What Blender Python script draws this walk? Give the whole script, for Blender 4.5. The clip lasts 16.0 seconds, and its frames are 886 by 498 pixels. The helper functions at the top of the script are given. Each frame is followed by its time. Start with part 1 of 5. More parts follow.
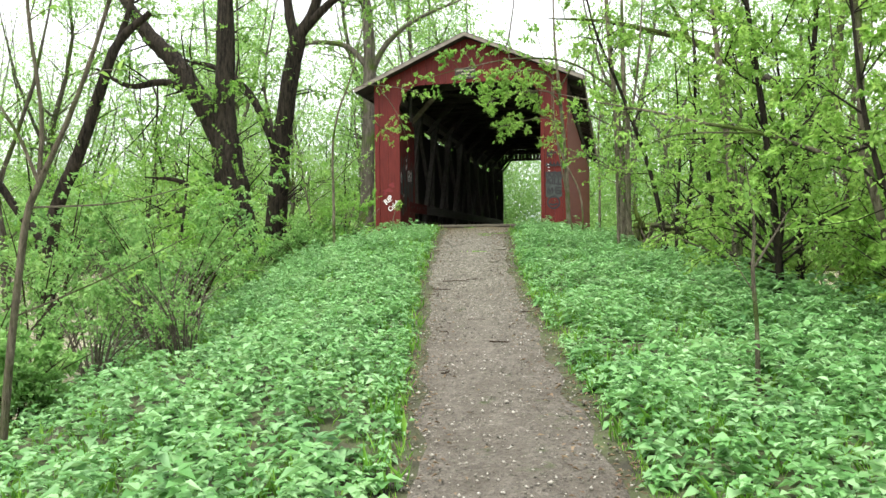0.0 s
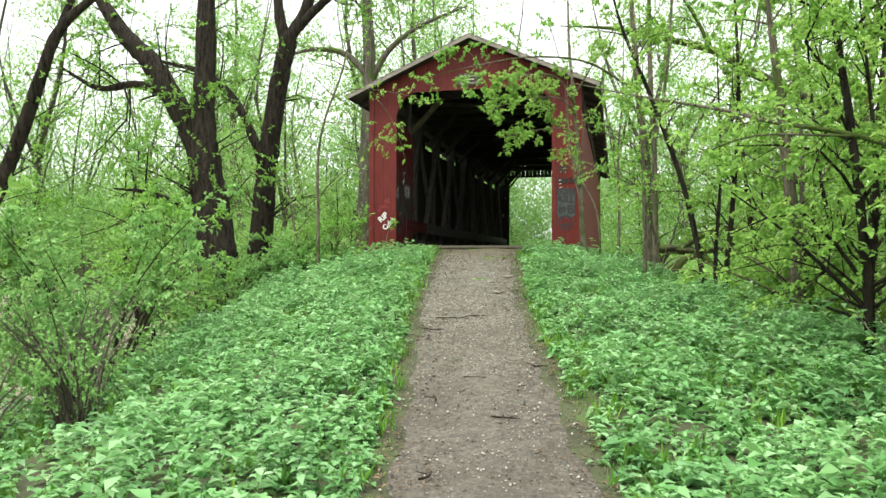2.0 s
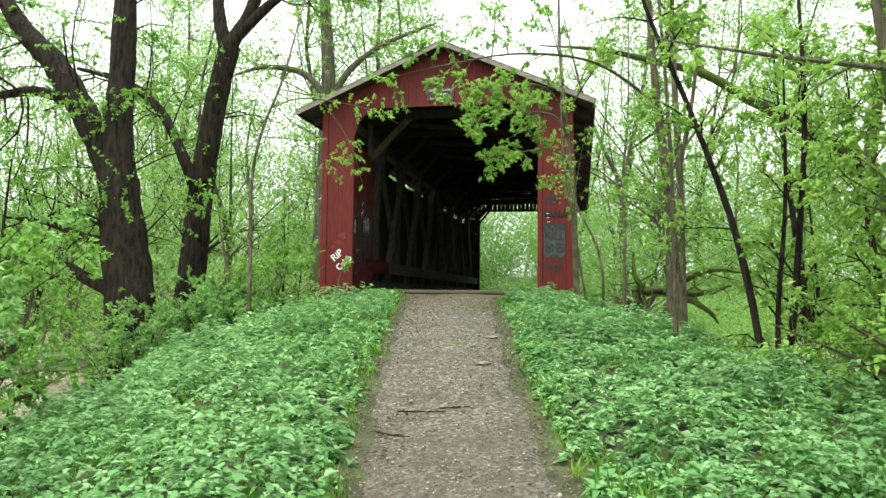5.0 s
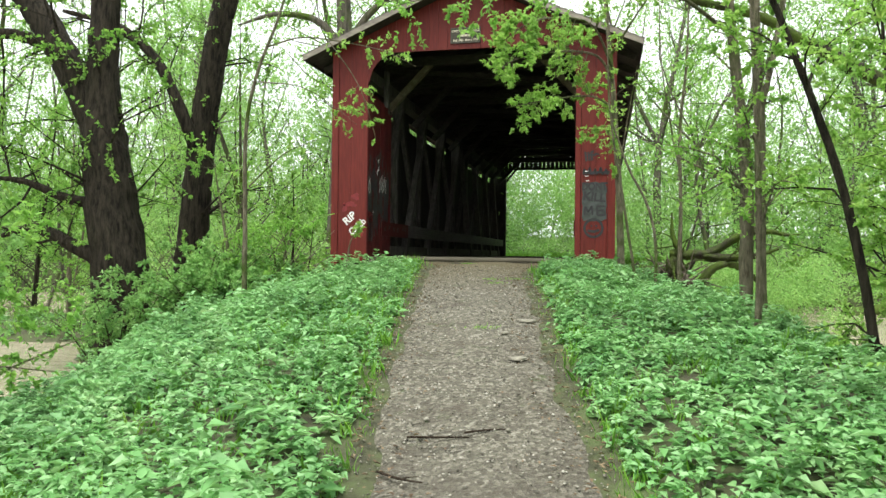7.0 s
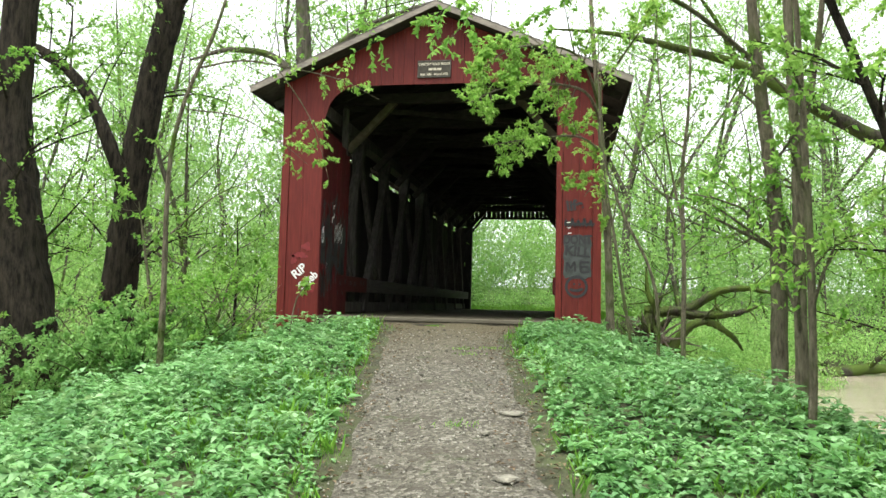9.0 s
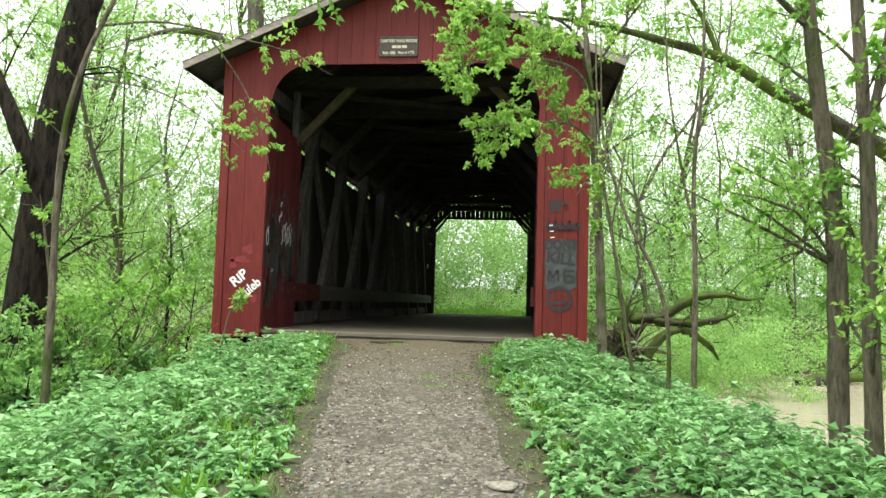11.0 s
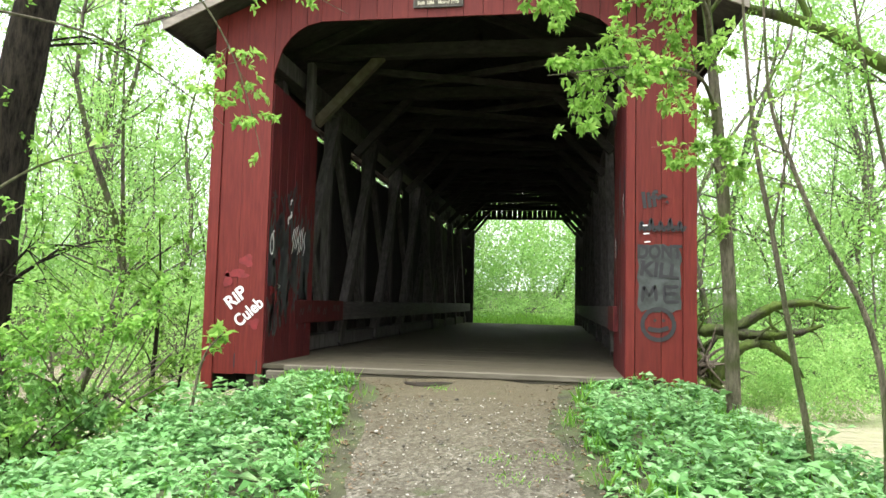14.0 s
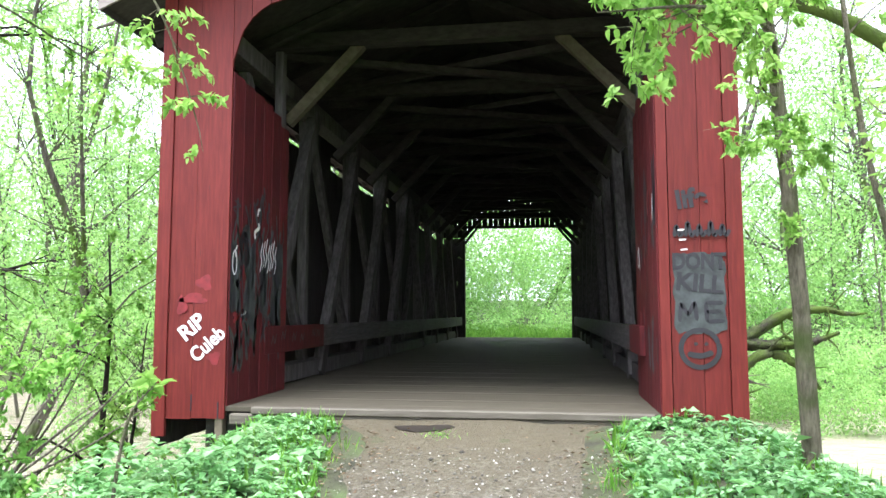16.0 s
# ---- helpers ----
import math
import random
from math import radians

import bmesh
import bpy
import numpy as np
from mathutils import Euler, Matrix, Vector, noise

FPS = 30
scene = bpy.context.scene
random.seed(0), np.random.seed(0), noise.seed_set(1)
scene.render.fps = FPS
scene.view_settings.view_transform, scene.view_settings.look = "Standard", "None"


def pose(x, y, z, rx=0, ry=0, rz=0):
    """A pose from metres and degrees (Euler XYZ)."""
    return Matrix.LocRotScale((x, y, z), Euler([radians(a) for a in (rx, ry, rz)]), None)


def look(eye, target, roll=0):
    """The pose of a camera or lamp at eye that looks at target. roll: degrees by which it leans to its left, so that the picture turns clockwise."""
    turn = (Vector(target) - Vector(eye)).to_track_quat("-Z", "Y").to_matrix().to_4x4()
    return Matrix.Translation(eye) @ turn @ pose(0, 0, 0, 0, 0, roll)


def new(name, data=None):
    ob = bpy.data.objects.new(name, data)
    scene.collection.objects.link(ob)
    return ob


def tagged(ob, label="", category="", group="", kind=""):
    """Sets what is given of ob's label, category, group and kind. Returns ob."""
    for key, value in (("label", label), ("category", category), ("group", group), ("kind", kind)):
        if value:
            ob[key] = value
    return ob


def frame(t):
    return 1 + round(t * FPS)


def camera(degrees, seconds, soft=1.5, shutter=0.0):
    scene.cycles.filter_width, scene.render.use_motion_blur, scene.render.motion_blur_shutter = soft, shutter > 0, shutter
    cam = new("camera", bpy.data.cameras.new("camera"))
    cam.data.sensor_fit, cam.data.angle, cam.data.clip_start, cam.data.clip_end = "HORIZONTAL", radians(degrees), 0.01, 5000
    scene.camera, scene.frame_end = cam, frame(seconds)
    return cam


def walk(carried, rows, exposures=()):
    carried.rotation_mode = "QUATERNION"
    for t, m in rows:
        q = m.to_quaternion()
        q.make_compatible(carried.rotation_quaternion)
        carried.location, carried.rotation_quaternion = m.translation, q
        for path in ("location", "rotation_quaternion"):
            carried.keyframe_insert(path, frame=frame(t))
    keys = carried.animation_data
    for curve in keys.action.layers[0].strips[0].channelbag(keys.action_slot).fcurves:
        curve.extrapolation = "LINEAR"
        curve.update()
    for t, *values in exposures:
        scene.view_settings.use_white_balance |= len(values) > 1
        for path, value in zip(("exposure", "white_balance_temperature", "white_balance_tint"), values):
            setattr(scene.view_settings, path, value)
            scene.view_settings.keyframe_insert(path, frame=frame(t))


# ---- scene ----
cam = camera(62.8, 16.0)
PATH = [
    (0, (4.03, -20.581, -0.522), (3.576, -18.634, -0.538), -0.6),
    (0.5, (3.915, -20.076, -0.476), (3.332, -18.163, -0.467), 0.3),
    (1, (3.945, -19.536, -0.431), (3.367, -17.621, -0.416), -0.1),
    (1.5, (3.81, -19.053, -0.409), (3.275, -17.126, -0.379), -0.8),
    (2, (3.711, -18.592, -0.367), (3.244, -16.648, -0.337), 0.2),
    (2.5, (3.646, -18.022, -0.304), (3.169, -16.08, -0.266), 0.6),
    (3, (3.454, -17.516, -0.249), (2.985, -15.572, -0.197), 0.9),
    (3.5, (3.282, -17.094, -0.201), (2.92, -15.128, -0.125), 2.0),
    (4, (3.222, -16.529, -0.115), (2.876, -14.562, -0.011), 1.4),
    (4.2, (3.177, -16.334, -0.109), (2.832, -14.368, 0.018), 0.9),
    (6.3, (2.757, -14.617, 0.018), (2.344, -12.662, 0.116), 1.2),
    (6.5, (2.722, -14.448, 0.051), (2.304, -12.493, 0.095), 1.1),
    (7, (2.666, -13.979, 0.074), (2.229, -12.027, 0.087), 0.7),
    (7.5, (2.59, -13.557, 0.143), (2.1, -11.619, 0.214), 0.1),
    (8, (2.424, -13.172, 0.216), (1.994, -11.221, 0.316), 0.6),
    (8.5, (2.334, -12.742, 0.213), (2.0, -10.773, 0.327), 1.1),
    (9, (2.275, -12.308, 0.281), (1.939, -10.342, 0.427), 1.4),
    (9.2, (2.246, -12.156, 0.288), (1.905, -10.189, 0.412), 1.4),
    (11.5, (1.864, -10.249, 0.571), (1.65, -8.268, 0.74), 1.8),
    (12, (1.766, -9.781, 0.619), (1.529, -7.806, 0.821), 2.0),
    (12.5, (1.644, -9.367, 0.621), (1.329, -7.397, 0.757), 1.8),
    (13, (1.501, -8.984, 0.682), (1.214, -7.006, 0.757), 1.8),
    (13.5, (1.454, -8.561, 0.703), (1.185, -6.582, 0.816), 1.6),
    (14, (1.383, -8.166, 0.774), (1.065, -6.197, 0.92), 1.4),
    (14.5, (1.252, -7.831, 0.818), (0.985, -5.856, 0.993), 2.3),
    (15, (1.22, -7.485, 0.812), (0.979, -5.507, 0.982), 1.0),
    (15.5, (1.216, -7.171, 0.905), (0.937, -5.2, 1.091), -1.2),
    (16, (1.09, -6.85, 0.911), (0.807, -4.878, 1.086), 0.0),
]
walk(cam, [(t, look(eye, target, roll)) for t, eye, target, roll in PATH],
     [(0.0, 1.22, 6500, 10), (4.0, 1.10, 6600, 4), (9.0, 1.22, 6500, 8), (12.5, 1.5, 6500, 10), (14.5, 1.88, 6250, 11), (16.0, 2.15, 5750, 18)])

# ---- light ----
world = bpy.data.worlds.new("overcast_sky")
scene.world = world
world.use_nodes = True
wn = world.node_tree
wn.nodes.clear()
sky = wn.nodes.new("ShaderNodeTexSky")
sky.sky_type = "NISHITA"
sky.sun_disc = False
sky.sun_elevation, sky.sun_rotation = radians(71), radians(209)
sky.dust_density, sky.air_density, sky.ozone_density = 6.0, 1.0, 0.6
veil = wn.nodes.new("ShaderNodeMix")
veil.data_type = "RGBA"
veil.inputs["Factor"].default_value = 0.8
veil.inputs["B"].default_value = (9.6, 9.7, 9.9, 1)
back = wn.nodes.new("ShaderNodeBackground")
back.inputs["Strength"].default_value = 0.10
wout = wn.nodes.new("ShaderNodeOutputWorld")
wn.links.new(sky.outputs[0], veil.inputs["A"])
wn.links.new(veil.outputs["Result"], back.inputs["Color"])
wn.links.new(back.outputs[0], wout.inputs["Surface"])
sun = bpy.data.lights.new("sun", "SUN")
sun.energy, sun.angle, sun.color = 2.3, radians(40), (1.0, 0.98, 0.93)
sun_ob = new("sun", sun)
sun_ob.matrix_world = look((-5, -9, 30), (0, 0, 0))


# ---- materials ----
def mat(name):
    m = bpy.data.materials.new(name)
    m.use_nodes = True
    nt = m.node_tree
    b = nt.nodes["Principled BSDF"]
    return m, nt, b


def node(nt, kind, **inputs):
    n = nt.nodes.new(kind)
    for k, v in inputs.items():
        n.inputs[k.replace("_", " ")].default_value = v
    return n


def noise_node(nt, scale, detail=6.0, rough=0.6, stretch=None, world_space=True):
    tc = nt.nodes.new("ShaderNodeNewGeometry" if world_space else "ShaderNodeTexCoord")
    src = tc.outputs["Position" if world_space else "Object"]
    n = node(nt, "ShaderNodeTexNoise", Scale=scale, Detail=detail, Roughness=rough)
    if stretch:
        mp = nt.nodes.new("ShaderNodeMapping")
        mp.inputs["Scale"].default_value = stretch
        nt.links.new(src, mp.inputs["Vector"])
        src = mp.outputs[0]
    nt.links.new(src, n.inputs["Vector"])
    return n.outputs["Fac"]


def ramp(nt, fac, stops):
    r = nt.nodes.new("ShaderNodeValToRGB")
    r.color_ramp.elements[0].position, r.color_ramp.elements[0].color = stops[0][0], (*stops[0][1], 1)
    r.color_ramp.elements[1].position, r.color_ramp.elements[1].color = stops[-1][0], (*stops[-1][1], 1)
    for p, c in stops[1:-1]:
        e = r.color_ramp.elements.new(p)
        e.color = (*c, 1)
    nt.links.new(fac, r.inputs[0])
    return r.outputs[0]


def mix(nt, a, b, fac, mode="MIX"):
    m = nt.nodes.new("ShaderNodeMix")
    m.data_type, m.blend_type = "RGBA", mode
    for key, v in (("A", a), ("B", b)):
        if isinstance(v, tuple):
            m.inputs[key].default_value = (*v, 1)
        else:
            nt.links.new(v, m.inputs[key])
    if isinstance(fac, float):
        m.inputs["Factor"].default_value = fac
    else:
        nt.links.new(fac, m.inputs["Factor"])
    return m.outputs["Result"]


def step(nt, fac, lo, hi):
    m = nt.nodes.new("ShaderNodeMapRange")
    m.inputs["From Min"].default_value, m.inputs["From Max"].default_value = lo, hi
    nt.links.new(fac, m.inputs["Value"])
    return m.outputs[0]


def bump(nt, b, height, strength=0.4, distance=0.02):
    n = node(nt, "ShaderNodeBump", Strength=strength, Distance=distance)
    nt.links.new(height, n.inputs["Height"])
    nt.links.new(n.outputs[0], b.inputs["Normal"])


def wood_mat(name, dark, light, stretch, rough=0.85, tint=0.25, paint_wear=None):
    m, nt, b = mat(name)
    grain = noise_node(nt, 5.0, 8, 0.65, stretch)
    blot = noise_node(nt, 1.3, 4, 0.6)
    col = ramp(nt, grain, [(0.3, dark), (0.7, light)])
    info = nt.nodes.new("ShaderNodeObjectInfo")
    shade = ramp(nt, info.outputs["Random"], [(0.0, (1 - tint,) * 3), (1.0, (1.0,) * 3)])
    col = mix(nt, col, shade, 1.0, "MULTIPLY")
    if paint_wear:
        col = mix(nt, col, paint_wear, step(nt, noise_node(nt, 9.0, 8, 0.7, stretch), 0.63, 0.72))
    col = mix(nt, col, dark, step(nt, blot, 0.55, 0.85))
    nt.links.new(col, b.inputs["Base Color"])
    b.inputs["Roughness"].default_value = rough
    b.inputs["Specular IOR Level"].default_value = 0.25
    bump(nt, b, grain, 0.5, 0.008)
    return m


UPRIGHT, ALONG_Y, ALONG_X = (6, 6, 0.5), (6, 0.5, 6), (0.5, 6, 6)
RED = wood_mat("red_barn_paint", (0.10, 0.0125, 0.010), (0.175, 0.026, 0.019), UPRIGHT, 0.55, 0.2, (0.075, 0.02, 0.016))
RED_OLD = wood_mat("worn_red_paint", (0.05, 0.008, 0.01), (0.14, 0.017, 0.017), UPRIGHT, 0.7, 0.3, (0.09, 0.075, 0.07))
SIDING = wood_mat("dark_weathered_siding", (0.028, 0.025, 0.023), (0.066, 0.058, 0.052), UPRIGHT)
SIDING_RED = wood_mat("red_siding", (0.085, 0.012, 0.011), (0.15, 0.024, 0.02), UPRIGHT, 0.7)
TIMBER = wood_mat("grey_timber", (0.055, 0.05, 0.045), (0.16, 0.148, 0.135), (5, 3, 0.6))
# timber with the dim interior's shade put into its colour
TIMBER_SHADED = wood_mat("shaded_timber", (0.028, 0.024, 0.021), (0.068, 0.06, 0.052), (1.2, 3, 3))
TIMBER_PALE = wood_mat("pale_timber", (0.12, 0.10, 0.065), (0.22, 0.19, 0.13), (2, 5, 2))
RAIL = wood_mat("rail_timber", (0.06, 0.053, 0.05), (0.14, 0.128, 0.12), ALONG_Y, 0.8, 0.1, (0.20, 0.045, 0.04))
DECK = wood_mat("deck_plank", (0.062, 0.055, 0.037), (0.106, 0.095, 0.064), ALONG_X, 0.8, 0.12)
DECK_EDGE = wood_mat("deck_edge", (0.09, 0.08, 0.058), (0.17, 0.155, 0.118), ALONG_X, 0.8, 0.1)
ROOF = wood_mat("roof_shingle", (0.10, 0.09, 0.08), (0.22, 0.20, 0.18), (2, 4, 2))
FASCIA = wood_mat("fascia_board", (0.16, 0.14, 0.12), (0.36, 0.32, 0.27), (1, 4, 4), 0.8, 0.1)


def plain(name, col, rough=0.7, var=0.25, scale=14.0, metal=0.0):
    m, nt, b = mat(name)
    f = noise_node(nt, scale, 5, 0.6)
    c = ramp(nt, f, [(0.3, tuple(v * (1 - var) for v in col)), (0.7, tuple(min(1, v * (1 + var)) for v in col))])
    nt.links.new(c, b.inputs["Base Color"])
    b.inputs["Roughness"].default_value, b.inputs["Metallic"].default_value = rough, metal
    return m


WHITE_SPRAY = plain("white_spray_paint", (0.75, 0.74, 0.72), 0.6, 0.08)
BLACK_SPRAY = plain("black_spray_paint", (0.018, 0.017, 0.02), 0.6, 0.2)
GREY_SPRAY = plain("grey_spray_paint", (0.040, 0.046, 0.044), 0.7, 0.5, 9.0)
BRIGHT_RED = plain("bright_red_spray_paint", (0.17, 0.012, 0.014), 0.6, 0.3, 12.0)
BRONZE = plain("dark_bronze", (0.05, 0.045, 0.03), 0.5, 0.3, 30.0, 0.4)
BRASS = plain("brass_letters", (0.52, 0.48, 0.36), 0.45, 0.1, 30.0, 0.3)
PALE_STONE = plain("pale_limestone", (0.20, 0.19, 0.15), 0.95, 0.45, 30.0)
STONE = plain("abutment_stone", (0.09, 0.085, 0.075), 0.9, 0.4, 5.0)


def bark_mat(name, dark, light, moss=0.0, scale=7.0):
    m, nt, b = mat(name)
    f = noise_node(nt, scale, 8, 0.7, (2.2, 2.2, 0.45))
    big = noise_node(nt, 1.1, 4, 0.6)
    col = ramp(nt, f, [(0.35, dark), (0.65, light)])
    if moss:
        col = mix(nt, col, (0.07, 0.11, 0.02), step(nt, big, 0.62 - moss * 0.25, 0.75 - moss * 0.2))
    nt.links.new(col, b.inputs["Base Color"])
    b.inputs["Roughness"].default_value = 0.95
    b.inputs["Specular IOR Level"].default_value = 0.15
    bump(nt, b, f, 1.0, 0.09)
    return m


BARK_DARK = bark_mat("dark_furrowed_bark", (0.006, 0.005, 0.004), (0.055, 0.046, 0.033))
BARK = bark_mat("grey_brown_bark", (0.085, 0.074, 0.05), (0.26, 0.23, 0.165), 0.5, 12.0)
BARK_FAR = bark_mat("far_bark", (0.05, 0.047, 0.036), (0.16, 0.145, 0.115), 0.5, 5.0)
TWIG = bark_mat("twig_bark", (0.03, 0.022, 0.015), (0.09, 0.066, 0.046), 0.0, 30.0)
DEADWOOD = bark_mat("grey_deadwood", (0.085, 0.072, 0.055), (0.26, 0.225, 0.18), 0.0, 12.0)
MOSSY = bark_mat("mossy_log_bark", (0.016, 0.015, 0.010), (0.062, 0.056, 0.042), 0.95, 6.0)


def leaf_mat(name, a, b_, c_, rough=0.5, through_=0.4):
    m, nt, b = mat(name)
    geo = nt.nodes.new("ShaderNodeNewGeometry")
    col = ramp(nt, geo.outputs["Random Per Island"], [(0.0, a), (0.5, b_), (1.0, c_)])
    patch = noise_node(nt, 1.1, 5, 0.6)
    col = mix(nt, col, (a[0] * 0.85, a[1] * 0.85, a[2] * 1.1), step(nt, patch, 0.5, 0.72))
    col = mix(nt, col, (c_[0] * 1.15, c_[1] * 1.0, c_[2]), step(nt, noise_node(nt, 2.3, 4, 0.6), 0.56, 0.78))
    nt.links.new(col, b.inputs["Base Color"])
    b.inputs["Roughness"].default_value = rough
    b.inputs["Specular IOR Level"].default_value = 0.3
    tr = nt.nodes.new("ShaderNodeBsdfTranslucent")
    bright = mix(nt, col, (0.8, 1.0, 0.3), 0.08)
    nt.links.new(bright, tr.inputs["Color"])
    ms = nt.nodes.new("ShaderNodeMixShader")
    ms.inputs[0].default_value = through_
    nt.links.new(b.outputs[0], ms.inputs[1])
    nt.links.new(tr.outputs[0], ms.inputs[2])
    nt.links.new(ms.outputs[0], nt.nodes["Material Output"].inputs["Surface"])
    return m


LEAF_HERB = leaf_mat("herb_leaf", (0.105, 0.27, 0.075), (0.185, 0.40, 0.135), (0.33, 0.55, 0.27), 0.46, 0.35)
LEAF_BUSH = leaf_mat("bush_leaf", (0.12, 0.29, 0.065), (0.20, 0.41, 0.11), (0.32, 0.54, 0.18), 0.45, 0.45)
LEAF_SPRING = leaf_mat("spring_leaf", (0.17, 0.35, 0.055), (0.27, 0.49, 0.09), (0.41, 0.63, 0.16), 0.42, 0.5)
LEAF_TREE = leaf_mat("tree_leaf", (0.12, 0.30, 0.04), (0.20, 0.43, 0.07), (0.32, 0.56, 0.12), 0.45, 0.5)
LEAF_FAR = leaf_mat("far_leaf", (0.15, 0.33, 0.075), (0.25, 0.47, 0.12), (0.38, 0.60, 0.20), 0.6, 0.5)
GRASS = leaf_mat("grass_blade", (0.11, 0.29, 0.03), (0.18, 0.42, 0.05), (0.30, 0.55, 0.09), 0.4, 0.35)
LITTER = leaf_mat("dead_leaf", (0.07, 0.045, 0.025), (0.14, 0.095, 0.055), (0.24, 0.18, 0.11), 0.8, 0.1)


def ground_mats():
    m, nt, b = mat("forest_soil")
    f = noise_node(nt, 3.0, 8, 0.65)
    g = noise_node(nt, 22.0, 6, 0.7)
    col = ramp(nt, f, [(0.3, (0.03, 0.027, 0.017)), (0.5, (0.055, 0.062, 0.026)), (0.7, (0.075, 0.11, 0.032))])
    col = mix(nt, col, (0.10, 0.085, 0.055), step(nt, g, 0.6, 0.8))
    nt.links.new(col, b.inputs["Base Color"])
    b.inputs["Roughness"].default_value = 0.95
    bump(nt, b, g, 0.7, 0.04)
    p, nt, b = mat("gravel_path")
    vor = nt.nodes.new("ShaderNodeTexVoronoi")
    vor.inputs["Scale"].default_value = 34.0
    geo = nt.nodes.new("ShaderNodeNewGeometry")
    nt.links.new(geo.outputs["Position"], vor.inputs["Vector"])
    big = noise_node(nt, 2.2, 7, 0.7)
    fine = noise_node(nt, 70.0, 5, 0.7)
    col = ramp(nt, vor.outputs["Color"], [(0.1, (0.065, 0.06, 0.042)), (0.6, (0.165, 0.155, 0.115)), (0.95, (0.36, 0.345, 0.28))])
    sep = nt.nodes.new("ShaderNodeSeparateXYZ")
    nt.links.new(geo.outputs["Position"], sep.inputs[0])
    mud = ramp(nt, noise_node(nt, 9.0, 8, 0.75), [(0.3, (0.075, 0.062, 0.048)), (0.55, (0.15, 0.13, 0.105)), (0.75, (0.24, 0.215, 0.18))])
    col = mix(nt, mud, col, ramp(nt, step(nt, sep.outputs["Y"], -13.5, -9.0), [(0.0, (0.25,) * 3), (1.0, (0.9,) * 3)]))
    col = mix(nt, col, (0.032, 0.026, 0.02), step(nt, fine, 0.52, 0.68))
    col = mix(nt, col, (0.085, 0.072, 0.052), step(nt, big, 0.46, 0.74))
    col = mix(nt, col, ramp(nt, fine, [(0.3, (0.068, 0.056, 0.028)), (0.7, (0.145, 0.122, 0.062))]), ramp(nt, step(nt, sep.outputs["Y"], -4.6, -0.9), [(0.0, (0.0,) * 3), (1.0, (0.85,) * 3)]))
    col = mix(nt, col, (0.06, 0.085, 0.025), step(nt, noise_node(nt, 3.1, 6, 0.7), 0.60, 0.72))
    nt.links.new(col, b.inputs["Base Color"])
    b.inputs["Roughness"].default_value = 0.9
    add = nt.nodes.new("ShaderNodeMath")
    add.operation = "ADD"
    nt.links.new(vor.outputs["Distance"], add.inputs[0])
    nt.links.new(fine, add.inputs[1])
    bump(nt, b, add.outputs[0], 1.0, 0.025)
    w, nt, b = mat("muddy_river_water")
    f = noise_node(nt, 1.2, 5, 0.6, (1.0, 2.2, 1))
    col = ramp(nt, noise_node(nt, 0.25, 4, 0.6), [(0.35, (0.31, 0.26, 0.20)), (0.7, (0.41, 0.36, 0.28))])
    nt.links.new(col, b.inputs["Base Color"])
    b.inputs["Roughness"].default_value = 0.12
    bump(nt, b, f, 0.35, 0.12)
    return m, p, w


SOIL, GRAVEL, WATER = ground_mats()
DAMP = plain("damp_mud", (0.028, 0.023, 0.017), 0.45, 0.35, 25.0)
PEBBLE, pnt, pb = mat("pebble")
pgeo = pnt.nodes.new("ShaderNodeNewGeometry")
pnt.links.new(ramp(pnt, pgeo.outputs["Random Per Island"], [(0.0, (0.05, 0.046, 0.034)), (0.6, (0.19, 0.18, 0.142)), (1.0, (0.46, 0.44, 0.38))]), pb.inputs["Base Color"])
pb.inputs["Roughness"].default_value = 0.85


# ---- builders ----
def obj(name, bm, material, parent=None, label=""):
    me = bpy.data.meshes.new(name)
    bm.to_mesh(me)
    bm.free()
    me.materials.append(material)
    ob = new(name, me)
    if parent:
        ob.parent = parent
    return tagged(ob, label)


part = obj


def from_arrays(name, verts, faces, material, parent=None, label="", smooth=False):
    """Mesh from numpy vertex rows and face rows of equal length."""
    me = bpy.data.meshes.new(name)
    verts, faces = np.asarray(verts, dtype=np.float32), np.asarray(faces, dtype=np.int32)
    n, k = faces.shape
    me.vertices.add(len(verts))
    me.vertices.foreach_set("co", verts.ravel())
    me.loops.add(n * k)
    me.loops.foreach_set("vertex_index", faces.ravel())
    me.polygons.add(n)
    me.polygons.foreach_set("loop_start", np.arange(n, dtype=np.int32) * k)
    me.polygons.foreach_set("loop_total", np.full(n, k, dtype=np.int32))
    if smooth:
        me.polygons.foreach_set("use_smooth", np.ones(n, dtype=bool))
    me.update(calc_edges=True)
    me.materials.append(material)
    ob = new(name, me)
    if parent:
        ob.parent = parent
    return tagged(ob, label)


def thing(name, place, label, category, group="", kind=""):
    ob = new(name)
    ob.location = place
    return tagged(ob, label, category, group, kind)


def beam_bm(a, b, w, h, bev=0.008, bm=None):
    """A squared timber from a to b, w wide and h high, with eased edges."""
    bm = bm or bmesh.new()
    a, b = Vector(a), Vector(b)
    d = (b - a)
    z = d.normalized()
    side = z.cross(Vector((0, 0, 1)))
    if side.length < 0.05:
        side = Vector((1, 0, 0))
    side.normalize()
    up = side.cross(z)
    rot = Matrix((side, up, z)).transposed().to_4x4()
    m = Matrix.Translation((a + b) / 2) @ rot @ Matrix.Diagonal((w, h, d.length, 1))
    made = bmesh.ops.create_cube(bm, size=1, matrix=m)
    if bev:
        edges = {e for v in made["verts"] for e in v.link_edges}
        bmesh.ops.bevel(bm, geom=list(edges), offset=bev, segments=1, affect="EDGES")
    return bm


